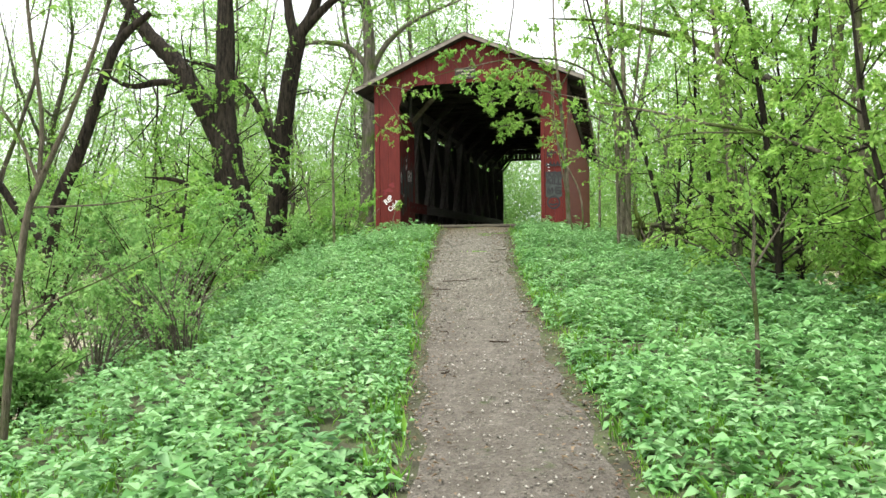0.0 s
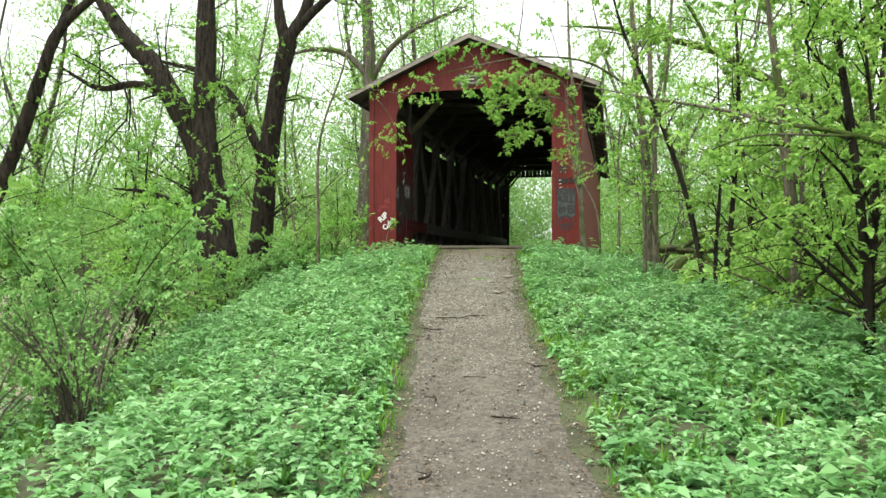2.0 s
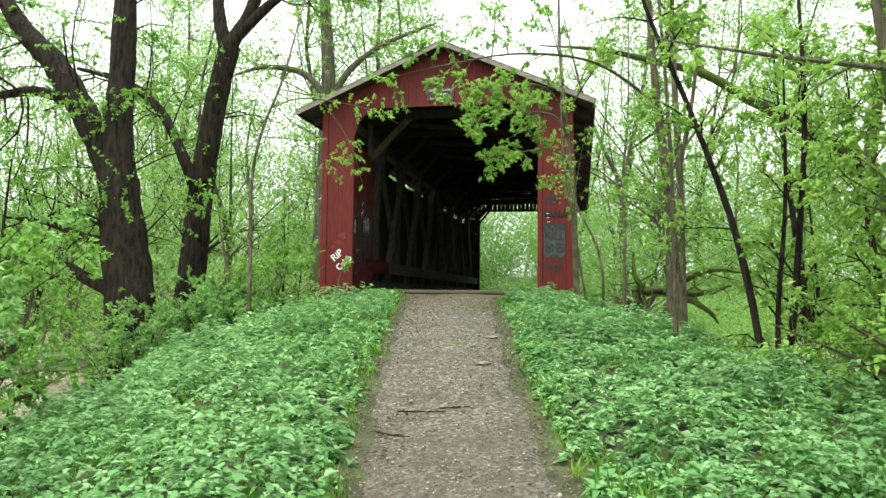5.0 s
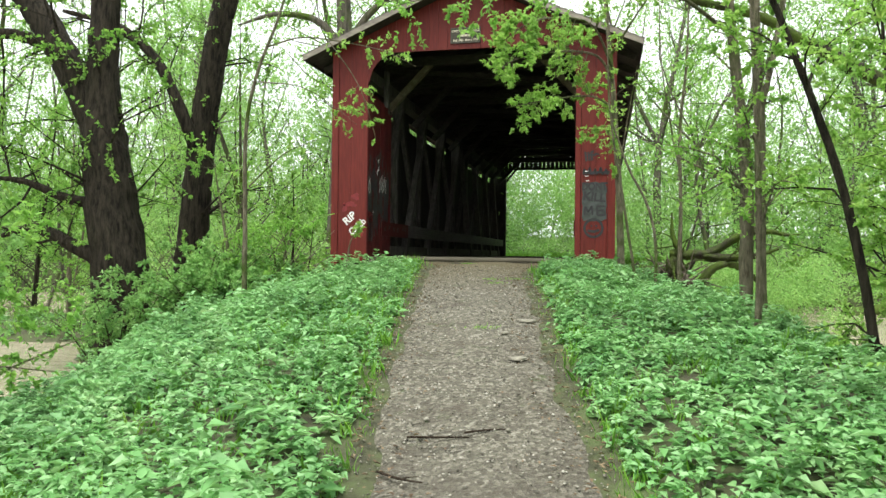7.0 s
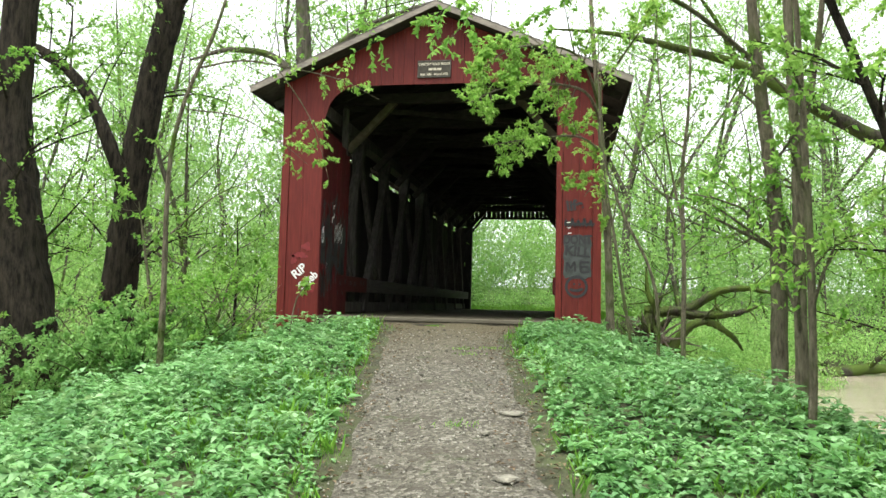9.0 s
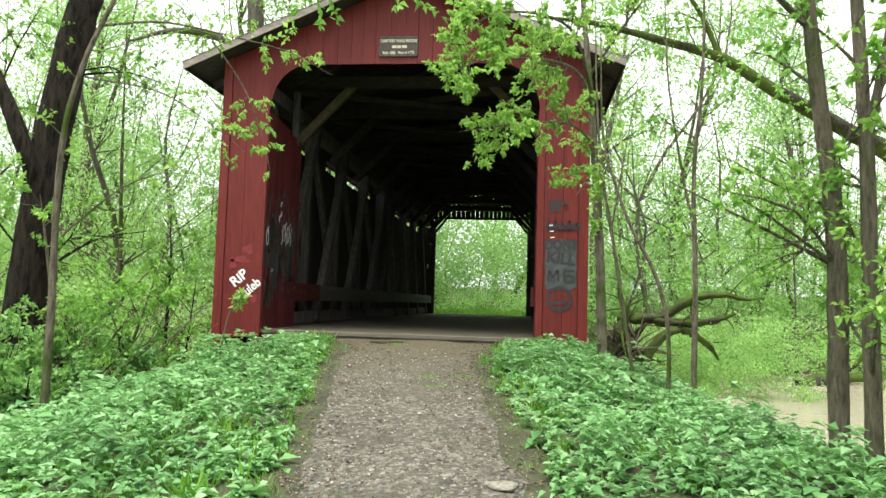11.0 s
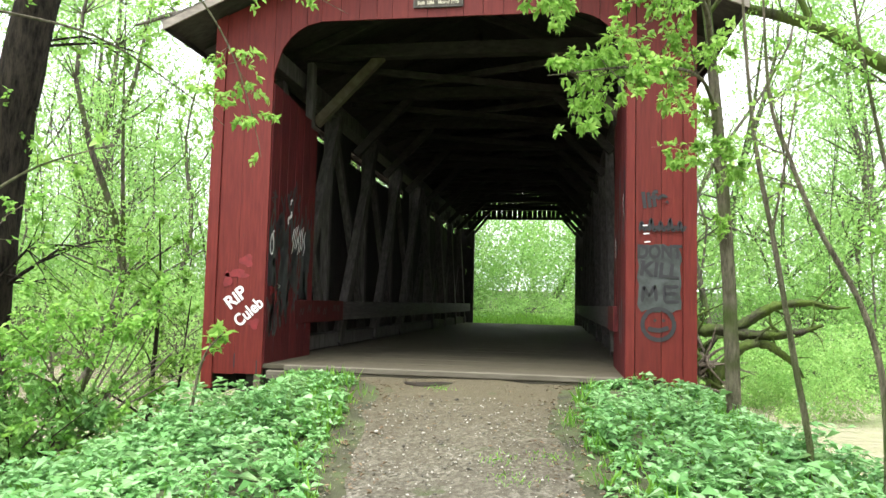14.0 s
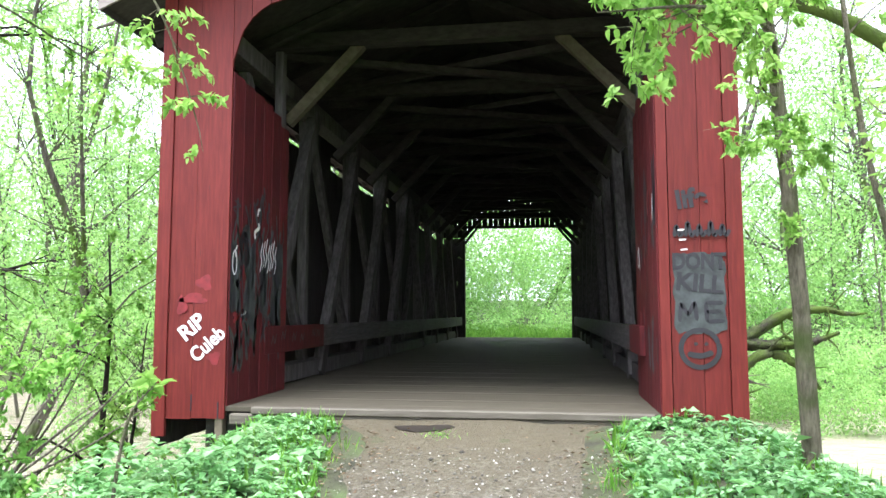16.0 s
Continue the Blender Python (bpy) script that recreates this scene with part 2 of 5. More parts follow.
def slab_bm(lo, hi, bev=0.006):
    bm = bmesh.new()
    c = (Vector(lo) + Vector(hi)) / 2
    s = Vector(hi) - Vector(lo)
    bmesh.ops.create_cube(bm, size=1, matrix=Matrix.Translation(c) @ Matrix.Diagonal((*s, 1)))
    if bev:
        bmesh.ops.bevel(bm, geom=bm.edges[:], offset=bev, segments=1, affect="EDGES")
    return bm


def prism_bm(outline, y0, y1):
    """A board cut to an outline of (x, z) points, from y0 to y1."""
    bm = bmesh.new()
    front = [bm.verts.new((x, y0, z)) for x, z in outline]
    rear = [bm.verts.new((x, y1, z)) for x, z in outline]
    bm.faces.new(front)
    bm.faces.new(rear[::-1])
    n = len(outline)
    for i in range(n):
        bm.faces.new((front[i], rear[i], rear[(i + 1) % n], front[(i + 1) % n]))
    bmesh.ops.recalc_face_normals(bm, faces=bm.faces[:])
    return bm


def curve_points(pts, radii, steps):
    """A smooth line through pts with radii."""
    p, r = np.array(pts, dtype=float), np.array(radii, dtype=float)
    if len(p) == 2:
        t = np.linspace(0, 1, steps + 1)[:, None]
        return p[0] + (p[1] - p[0]) * t, r[0] + (r[1] - r[0]) * t[:, 0]
    q = np.vstack([2 * p[0] - p[1], p, 2 * p[-1] - p[-2]])
    out, rad = [], []
    for i in range(1, len(q) - 2):
        for s in np.linspace(0, 1, steps, endpoint=False):
            a, b, c, d = q[i - 1], q[i], q[i + 1], q[i + 2]
            out.append(0.5 * (2 * b + (c - a) * s + (2 * a - 5 * b + 4 * c - d) * s * s + (3 * b - a - 3 * c + d) * s ** 3))
            rad.append(r[i - 1] + (r[i] - r[i - 1]) * s)
    out.append(p[-1])
    rad.append(r[-1])
    return np.array(out), np.array(rad)


class Wood:
    """Gathers tapered round limbs into one mesh."""

    def __init__(self, rng):
        self.v, self.f, self.n, self.rng = [], [], 0, rng

    def limb(self, pts, radii, sides=8, steps=5, rough=0.06):
        line, rad = curve_points(pts, radii, steps)
        d = np.gradient(line, axis=0)
        d /= np.linalg.norm(d, axis=1)[:, None] + 1e-9
        ref = np.array([0.0, 0.0, 1.0]) if abs(d[0, 2]) < 0.8 else np.array([1.0, 0.0, 0.0])
        side = np.cross(d, ref)
        side /= np.linalg.norm(side, axis=1)[:, None] + 1e-9
        up = np.cross(side, d)
        a = np.linspace(0, 2 * np.pi, sides, endpoint=False)
        wob = 1 + self.rng.normal(0, rough, (len(line), sides)) + rough * 1.5 * np.sin(a * 3 + self.rng.random() * 6)[None, :]
        ring = line[:, None, :] + rad[:, None, None] * wob[:, :, None] * (np.cos(a)[None, :, None] * side[:, None, :] + np.sin(a)[None, :, None] * up[:, None, :])
        self.v.append(ring.reshape(-1, 3))
        m = len(line)
        i = np.arange(m - 1)[:, None] * sides
        j = np.arange(sides)[None, :]
        k = (j + 1) % sides
        quad = np.stack([i + j, i + k, i + sides + k, i + sides + j], -1).reshape(-1, 4) + self.n
        self.f.append(quad)
        self.n += m * sides
        return line, rad

    def made(self, name, material, parent=None, label=""):
        return from_arrays(name, np.vstack(self.v), np.vstack(self.f), material, parent, label, smooth=True)


def leaf_arrays(base, way, length, width, rng, fold=0.25, full=False, face_up=0.6, far=False):
    """Leaves as folded blades: base points, directions; sizes vary."""
    n = len(base)
    base, way = np.asarray(base, float), np.asarray(way, float)
    way = way / (np.linalg.norm(way, axis=1)[:, None] + 1e-9)
    nor = rng.normal(0, 1, (n, 3)) * (1 - face_up) + np.array([0, 0, 1.0]) * face_up
    side = np.cross(way, nor)
    side /= np.linalg.norm(side, axis=1)[:, None] + 1e-9
    up = np.cross(side, way)
    size = rng.uniform(0.65, 1.25, n)[:, None]
    le, wi = length * size, width * size * rng.uniform(0.8, 1.2, n)[:, None]
    tip = base + way * le - up * le * rng.uniform(0.0, 0.35, n)[:, None]
    if far:
        v = np.stack([base - side * wi * 0.5, base + side * wi * 0.5, tip], 1).reshape(-1, 3)
        return v, np.arange(n)[:, None] * 3 + np.array([[0, 1, 2]])
    lift = up * wi * fold
    if not full:
        mid = base + way * le * 0.42
        v = np.stack([base, mid + side * wi * 0.5 + lift, tip, mid - side * wi * 0.5 + lift], 1).reshape(-1, 3)
        i = np.arange(n)[:, None] * 4
        f = np.concatenate([i + np.array([[0, 1, 2]]), i + np.array([[0, 2, 3]])])
        return v, f
    q1, q2 = base + way * le * 0.25, base + way * le * 0.62
    sag = up * le * 0.04
    v = np.stack([base, q1 + side * wi * 0.46 + lift, q2 + side * wi * 0.40 + lift * 0.8 - sag, tip,
                  q2 - side * wi * 0.40 + lift * 0.8 - sag, q1 - side * wi * 0.46 + lift, base + way * le * 0.45], 1).reshape(-1, 3)
    i = np.arange(n)[:, None] * 7
    f = np.concatenate([i + np.array([t]) for t in ([0, 1, 6], [1, 2, 6], [2, 3, 6], [3, 4, 6], [4, 5, 6], [5, 0, 6])])
    return v, f


class Leaves:
    """Gathers leaves into one mesh."""

    def __init__(self, rng):
        self.v, self.f, self.n, self.rng = [], [], 0, rng

    def add(self, base, way, length, width, **kw):
        v, f = leaf_arrays(base, way, length, width, self.rng, **kw)
        self.v.append(v)
        self.f.append(f + self.n)
        self.n += len(v)

    def puff(self, centre, radii, count, length, width, hollow=0.3, **kw):
        """Leaves spread through a rounded clump, denser outside."""
        d = self.rng.normal(0, 1, (count, 3))
        d /= np.linalg.norm(d, axis=1)[:, None]
        r = (hollow + (1 - hollow) * self.rng.random(count) ** 0.6)[:, None]
        base = np.array(centre) + d * r * np.array(radii)
        way = d * 0.7 + self.rng.normal(0, 0.6, (count, 3)) + np.array([0, 0, -0.25])
        self.add(base, way, length, width, **kw)

    def made(self, name, material, parent=None, label=""):
        return from_arrays(name, np.vstack(self.v), np.vstack(self.f), material, parent, label)


def sprout(wood, leaves, line, rad, rng, count, reach, rise=0.25, start=0.3, leaf=(0.07, 0.035), per=10, depth=2, full=False, bias=(0, 0, 0)):
    """Side branches along a limb, twigs on those, and leaves on the twigs."""
    n = len(line)
    for _ in range(count):
        s = start + (1 - start) * rng.random()
        i = min(n - 2, int(s * (n - 1)))
        p, r0 = line[i], rad[i]
        axis = line[i + 1] - line[i]
        axis = axis / (np.linalg.norm(axis) + 1e-9)
        d = np.cross(axis, rng.normal(0, 1, 3))
        d = d / (np.linalg.norm(d) + 1e-9) + axis * rng.uniform(0.2, 0.8) + np.array([0, 0, rise]) + np.array(bias)
        d /= np.linalg.norm(d)
        size = reach * rng.uniform(0.5, 1.1) * (1.1 - 0.5 * s)
        mid = p + d * size * 0.5 + rng.normal(0, 0.08, 3) * size
        end = p + d * size + np.array([0, 0, -0.12 * size]) + rng.normal(0, 0.1, 3) * size
        r1 = min(r0 * 0.5, 0.012 * size + 0.004)
        bl, br = wood.limb([p, mid, end], [r1, r1 * 0.65, r1 * 0.25], 4 if depth > 1 else 3, 2 if depth > 1 else 1, 0.04)
        if depth > 1:
            sprout(wood, leaves, bl, br, rng, rng.integers(4, 8), size * 0.6, rise * 0.4, 0.25, leaf, per, depth - 1, full)
        k = max(2, int(per * (0.6 + 0.8 * rng.random()) * 1.5))
        t = np.sort(rng.random(k)) ** 0.8
        ix = (0.3 + 0.7 * t) * (len(bl) - 1)
        lo = np.floor(ix).astype(int).clip(0, len(bl) - 2)
        fr = (ix - lo)[:, None]
        base = bl[lo] * (1 - fr) + bl[lo + 1] * fr
        way = (bl[-1] - bl[0])[None, :] / (size + 1e-6) * 0.6 + rng.normal(0, 0.7, (k, 3)) + np.array([0, 0, -0.15])
        leaves.add(base, way, leaf[0], leaf[1], full=full)


# ---- lie of the land ----
WATER_Z = -2.2
PATH_Y = [-60, -40, -24, -17, -14, -12, -10, -8, -6, -4.5, -3, -1, -0.15, 0.4]
PATH_Z = [-2.4, -2.3, -2.1, -1.85, -1.65, -1.45, -1.25, -0.95, -0.66, -0.47, -0.33, -0.15, -0.085, -0.10]


def smooth(lo, hi, v):
    t = np.clip((np.asarray(v, float) - lo) / (hi - lo), 0, 1)
    return t * t * (3 - 2 * t)


def path_z(y):
    return np.interp(y, PATH_Y, PATH_Z)


def path_x(y):
    return np.interp(y, [-60, -17, -8, -2, 0.4], [15.5, 3.6, 1.58, 0.55, 0.36])


def path_half(y):
    return np.interp(y, [-60, -17, -8, -2, -0.6, 0.4], [0.66, 0.66, 0.80, 0.93, 1.1, 1.75])


def wave(x, y, scale, seed):
    x, y = np.asarray(x, float) / scale + seed * 3.1, np.asarray(y, float) / scale - seed * 1.7
    return (np.sin(x * 1.0 + 1.3 * np.sin(y * 0.7)) + np.sin(y * 1.3 + 1.1 * np.sin(x * 0.9 + 2)) + 0.5 * np.sin(2.3 * x + 1.7 * y)) / 2.5


def ground_z(x, y):
    x, y = np.asarray(x, float), np.asarray(y, float)
    s = x - path_x(y)
    z = path_z(y) + 0.0 * x
    z = z - 0.05 * (1 - smooth(0.5, 1.0, np.abs(s) / path_half(y))) + 0.03 * wave(x, y, 0.35, 1) * smooth(0.8, 1.6, np.abs(s)) + 0.05 * wave(x, y, 1.3, 2) * smooth(1, 3, np.abs(s))
    near = smooth(-16, 0, y)
    left = smooth(1.5 + 0.3 * near, 8.0 + 1.2 * near - 5.2 * smooth(-4.5, -0.3, y), -s)
    z = z + (-2.75 - z) * left
    right = smooth(4.4 - 2.2 * near, 10.5 - 5.2 * near, s)
    z = z + (-2.85 - z) * right
    river = smooth(0.25, 1.1, y) * (1 - smooth(20.2, 22.5, y + 0.2 * wave(x, y, 3, 3) - 0.22 * np.maximum(x - 4, 0) + 0.1 * np.maximum(-x - 4, 0)))
    z = z + (-3.1 - z) * river
    far = smooth(20.2, 23.0, y + 0.2 * wave(x, y, 3, 3) - 0.22 * np.maximum(x - 4, 0) + 0.1 * np.maximum(-x - 4, 0))
    z = np.where(y > 15, z + (-0.15 + 0.05 * np.clip(y - 30, 0, 50) + 0.3 * wave(x, y, 6, 4) * smooth(3, 8, np.abs(x)) - z) * far, z)
    bank_l = smooth(24, 36, -x + 1.5 * wave(x, y, 5, 5)) * (y < 60)
    z = np.maximum(z, -2.8 + 3.2 * bank_l)
    bank_r = smooth(26, 40, x + 1.5 * wave(x, y, 5, 6))
    z = np.maximum(z, -2.8 + 3.0 * bank_r)
    isle = np.exp(-(((x + 12) / 3.8) ** 2 + ((y - 2.6) / 2.1) ** 2)) + 0.9 * np.exp(-(((x + 7.2) / 1.5) ** 2 + ((y + 0.2) / 1.7) ** 2))
    z = np.maximum(z, -2.75 + 1.0 * np.clip(isle, 0, 1))
    return z


def grid_axis(lo, hi, fine_lo, fine_hi, fine, grow):
    a = list(np.arange(fine_lo, fine_hi + 1e-6, fine))
    s = fine
    while a[-1] < hi:
        s *= grow
        a.append(a[-1] + s)
    s = fine
    while a[0] > lo:
        s *= grow
        a.insert(0, a[0] - s)
    return np.array(a)


gx = grid_axis(-900, 900, -14, 16, 0.3, 1.14)
gy = grid_axis(-900, 900, -24, 26, 0.3, 1.14)
GX, GY = np.meshgrid(gx, gy)
gv = np.stack([GX, GY, ground_z(GX, GY)], -1).reshape(-1, 3)
nx, ny = len(gx), len(gy)
ii = (np.arange(ny - 1)[:, None] * nx + np.arange(nx - 1)[None, :]).ravel()
gf = np.stack([ii, ii + 1, ii + nx + 1, ii + nx], 1)
tagged(from_arrays("ground", gv, gf, SOIL, smooth=True), "dark forest soil under green spring plants", "ground", kind="structure")

# the trodden gravel path, slightly crowned, with ragged edges
py = np.arange(-50, 0.26, 0.12)
pu = np.linspace(-1, 1, 25)
PY, PU = np.meshgrid(py, pu, indexing="ij")
ragged = 1 + 0.09 * wave(PU * 0 + np.sign(PU) * 7, PY, 0.35, 7) + 0.07 * wave(PU * 0 + np.sign(PU) * 3, PY, 0.12, 8)
PX = path_x(PY) + PU * path_half(PY) * (1 + (ragged - 1) * np.abs(PU))
PZ = path_z(PY) + 0.022 * (1 - PU ** 2) - 0.055 * np.abs(PU) ** 6 + 0.012 * wave(PX, PY, 0.22, 9) - 0.02 * np.exp(-((np.abs(PU) - 0.45) / 0.2) ** 2)
pv = np.stack([PX, PY, PZ], -1).reshape(-1, 3)
k = len(pu)
ii = (np.arange(len(py) - 1)[:, None] * k + np.arange(k - 1)[None, :]).ravel()
tagged(from_arrays("path", pv, np.stack([ii, ii + 1, ii + k + 1, ii + k], 1), GRAVEL, smooth=True), "grey-brown gravel and dirt footpath climbing to the bridge", "path", kind="structure")

wv = [(-900, -900, WATER_Z), (900, -900, WATER_Z), (900, 900, WATER_Z), (-900, 900, WATER_Z)]
tagged(from_arrays("water", wv, [(0, 1, 2, 3)], WATER), "swollen brown muddy river flooding the banks", "river", kind="structure")

# ---- covered bridge ----
bridge = thing("covered_bridge", (0, 0, 0), "red-painted wooden covered bridge with dark weathered interior", "covered bridge")
XL, XR, OL, OR, LEN = -2.80, 2.84, -2.05, 2.10, 20.3
RIDGE, EAVE, HEAD = 5.40, 3.98, 4.10


def roof_under(x):
    return RIDGE - (RIDGE - EAVE) * abs(x) / 3.28


def arc(x):
    """Height of the opening's head at x, with rounded corners."""
    for edge, sgn in ((OL, 1), (OR, -1)):
        u = (x - edge) * sgn
        if 0 <= u < 0.62:
            return HEAD - 0.70 * (1 - math.sqrt(max(0, 1 - (1 - u / 0.62) ** 2)))
    return HEAD


def board(x0, x1, lo, hi, y0, y1, material, name="board", label=""):
    """An upright portal board; lo and hi give its ends' heights at x."""
    n = max(2, int(abs(x1 - x0) / 0.06))
    xs = [x0 + (x1 - x0) * i / (n - 1) for i in range(n)]
    return part(name, prism_bm([(x, lo(x)) for x in xs] + [(x, hi(x)) for x in xs[::-1]], y0, y1), material, bridge, label)


def low(z):
    return lambda x: z


jit = random.Random(4)
top = lambda x: roof_under(x) - 0.03
# jamb boards each side of the opening, the corner boards hang lower
for x0, x1, z, proud in ((XL, -2.665, -0.30, 0.02), (-2.66, -2.40, -0.13, 0), (-2.395, OL, -0.12, 0.004)):
    board(x0, x1, low(z), top, -0.025 - proud, 0.0, RED)
for x0, x1, z, proud in ((2.70, XR, -0.31, 0.02), (2.475, 2.695, -0.09, 0), (2.20, 2.47, -0.01, 0.004), (OR, 2.19, -0.02, 0.012)):
    board(x0, x1, low(z), top, -0.025 - proud, 0.0, RED)
# gable boards over the opening
x = OL + 0.004
while x < OR - 0.02:
    x1 = min(OR - 0.004, x + jit.uniform(0.17, 0.24))
    board(x, x1, lambda v: arc(v) + 0.0, top, -0.024 - jit.uniform(0, 0.006), 0.0, RED)
    x = x1 + 0.005
# ragged lower ends with a black split
for x0, z in ((-2.12, -0.12), (-2.40, -0.05)):
    part("split", slab_bm((x0, -0.034, z), (x0 + 0.012, -0.028, z + 0.16), 0), BLACK_SPRAY, bridge)
# inner faces of the portal
for side, xin in ((-1, OL), (1, OR)):
    for j in range(6):
        y0 = 0.004 + j * 0.265
        zt = 3.36 - 0.02 * j - (0.03 * max(0, j - 3) ** 2)
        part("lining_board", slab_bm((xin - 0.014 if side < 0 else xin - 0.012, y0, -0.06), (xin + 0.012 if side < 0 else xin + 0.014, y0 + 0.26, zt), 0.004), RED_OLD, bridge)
    part("portal_post", slab_bm((xin + side * 0.02 - 0.1 * (side < 0), 1.42, 0.0), (xin + side * 0.02 + 0.1 * (side > 0), 1.56, 4.1), 0.01), TIMBER, bridge)
    part("sill_post", slab_bm((xin + side * 0.02 - (0.08 if side < 0 else 0), -0.02, -0.75), (xin + side * 0.02 + (0.08 if side > 0 else 0), 0.08, -0.03), 0.006), TIMBER_PALE, bridge)
# siding with a long light slot under the eaves
for side in (-1, 1):
    xs = XL + 0.02 if side < 0 else XR - 0.02
    mesh = None
    y = 0.03
    i = 0
    while y < LEN - 0.05:
        nm = "siding_board"
        if mesh is None:
            ob = part(nm, slab_bm((-0.012, 0, -0.42), (0.012, 0.268, 3.49), 0.003), SIDING, bridge)
            mesh = ob.data
            mesh.materials[0] = SIDING
        else:
            ob = new(nm, mesh)
            ob.parent = bridge
        ob.location = (xs, y, jit.uniform(-0.02, 0.02))
        y += 0.272 + jit.uniform(0, 0.003) + (0.012 if jit.random() < 0.12 else 0)
        i += 1
    part("eave_board", slab_bm((xs - 0.014, 0.03, 3.72), (xs + 0.014, LEN, 4.16), 0.004), SIDING, bridge)
    part("outer_face", slab_bm((xs + side * 0.014 - 0.004, 0.03, -0.4), (xs + side * 0.014 + 0.004, LEN, 3.47), 0), SIDING_RED, bridge)
for y0, y1 in ((0.05, 2.6), (4.9, 5.7), (10.6, 14.4)):
    part("slot_board", slab_bm((XL + 0.012, y0, 3.44), (XL + 0.036, y1, 3.745), 0.003), SIDING, bridge)
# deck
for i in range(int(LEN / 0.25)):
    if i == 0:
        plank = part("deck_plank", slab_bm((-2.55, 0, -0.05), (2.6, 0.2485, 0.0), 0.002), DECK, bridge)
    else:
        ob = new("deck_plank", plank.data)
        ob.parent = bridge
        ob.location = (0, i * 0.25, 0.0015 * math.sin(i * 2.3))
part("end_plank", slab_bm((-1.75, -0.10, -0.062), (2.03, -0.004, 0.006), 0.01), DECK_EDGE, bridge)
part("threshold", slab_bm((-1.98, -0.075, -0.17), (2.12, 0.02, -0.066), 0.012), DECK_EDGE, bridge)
part("bed_timber", slab_bm((-2.3, 0.1, -0.42), (2.3, 0.4, -0.06), 0.01), TIMBER_SHADED, bridge)
for sx in (-2.25, -0.8, 0.8, 2.25):
    part("floor_girder", slab_bm((sx - 0.12, 0.41, -0.5), (sx + 0.12, LEN, -0.056), 0.01), TIMBER_SHADED, bridge)
# trusses
for side in (-1, 1):
    xt = side * 2.36
    part("bottom_chord", beam_bm((xt, 0.5, 0.13), (xt, LEN, 0.13), 0.26, 0.22), TIMBER, bridge)
    part("top_chord", beam_bm((xt, 0.4, 3.86), (xt, LEN, 3.86), 0.26, 0.24), TIMBER, bridge)
    npan = 8
    pl = (LEN - 1.6) / npan
    for j in range(npan):
        y0, y1 = 1.1 + j * pl, 1.1 + (j + 1) * pl
        fwd = j < npan / 2
        ya, yb = (y0, y1) if fwd else (y1, y0)
        part("main_brace", beam_bm((xt + side * -0.10, ya + (0.12 if fwd else -0.12), 0.02), (xt + side * -0.10, yb - (0.2 if fwd else -0.2), 3.78), 0.15, 0.21), TIMBER, bridge)
        part("counter_brace", beam_bm((xt + side * 0.06, yb, 0.1), (xt + side * 0.06, ya, 3.76), 0.11, 0.16), TIMBER, bridge)
        part("truss_post", beam_bm((xt + side * 0.12, y1, 0.1), (xt + side * 0.12, y1, 3.76), 0.13, 0.15), TIMBER, bridge)
    zr = 0.60 if side < 0 else 0.62
    rail = part("guard_rail", beam_bm((side * 2.07, 0.95, zr), (side * 2.07, 10.4, zr), 0.06, 0.30), RAIL, bridge)
    part("guard_rail", beam_bm((side * 2.07, 10.42, zr), (side * 2.07, LEN - 0.3, zr), 0.06, 0.30), RAIL, bridge)
    part("rail_end", slab_bm((side * 2.07 - 0.037, 0.94, zr - 0.155), (side * 2.07 + 0.037, 3.1 if side < 0 else 1.9, zr + 0.155), 0.004), RED_OLD, rail)
# ties, knee braces and crossed wind braces under the roof, interior shade in their colour
for j in range(9):
    y = 2.1 + j * 2.2
    tie = part("tie_beam", beam_bm((-2.7, y, 4.46), (2.7, y, 4.46), 0.19, 0.19), TIMBER_SHADED, bridge)
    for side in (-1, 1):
        # pale near the daylight, deeper pairs painted in the shade colour
        part("knee_brace", beam_bm((side * 2.24, y - 0.02, 3.38), (side * 1.25, y + 0.04, 4.44), 0.13, 0.14), TIMBER_PALE if j == 0 else TIMBER_SHADED, tie)
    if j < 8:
        part("wind_brace", beam_bm((-2.4, y + 0.1, 4.32), (2.4, y + 2.1, 4.34), 0.10, 0.10), TIMBER_SHADED, bridge)
        part("wind_brace", beam_bm((2.4, y + 0.1, 4.44), (-2.4, y + 2.1, 4.44), 0.10, 0.10), TIMBER_SHADED, bridge)
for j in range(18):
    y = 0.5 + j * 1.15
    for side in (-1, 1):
        part("rafter", beam_bm((side * 3.2, y, roof_under(3.2) - 0.09), (side * 0.03, y, roof_under(0.03) - 0.09), 0.07, 0.13), TIMBER_SHADED, bridge)
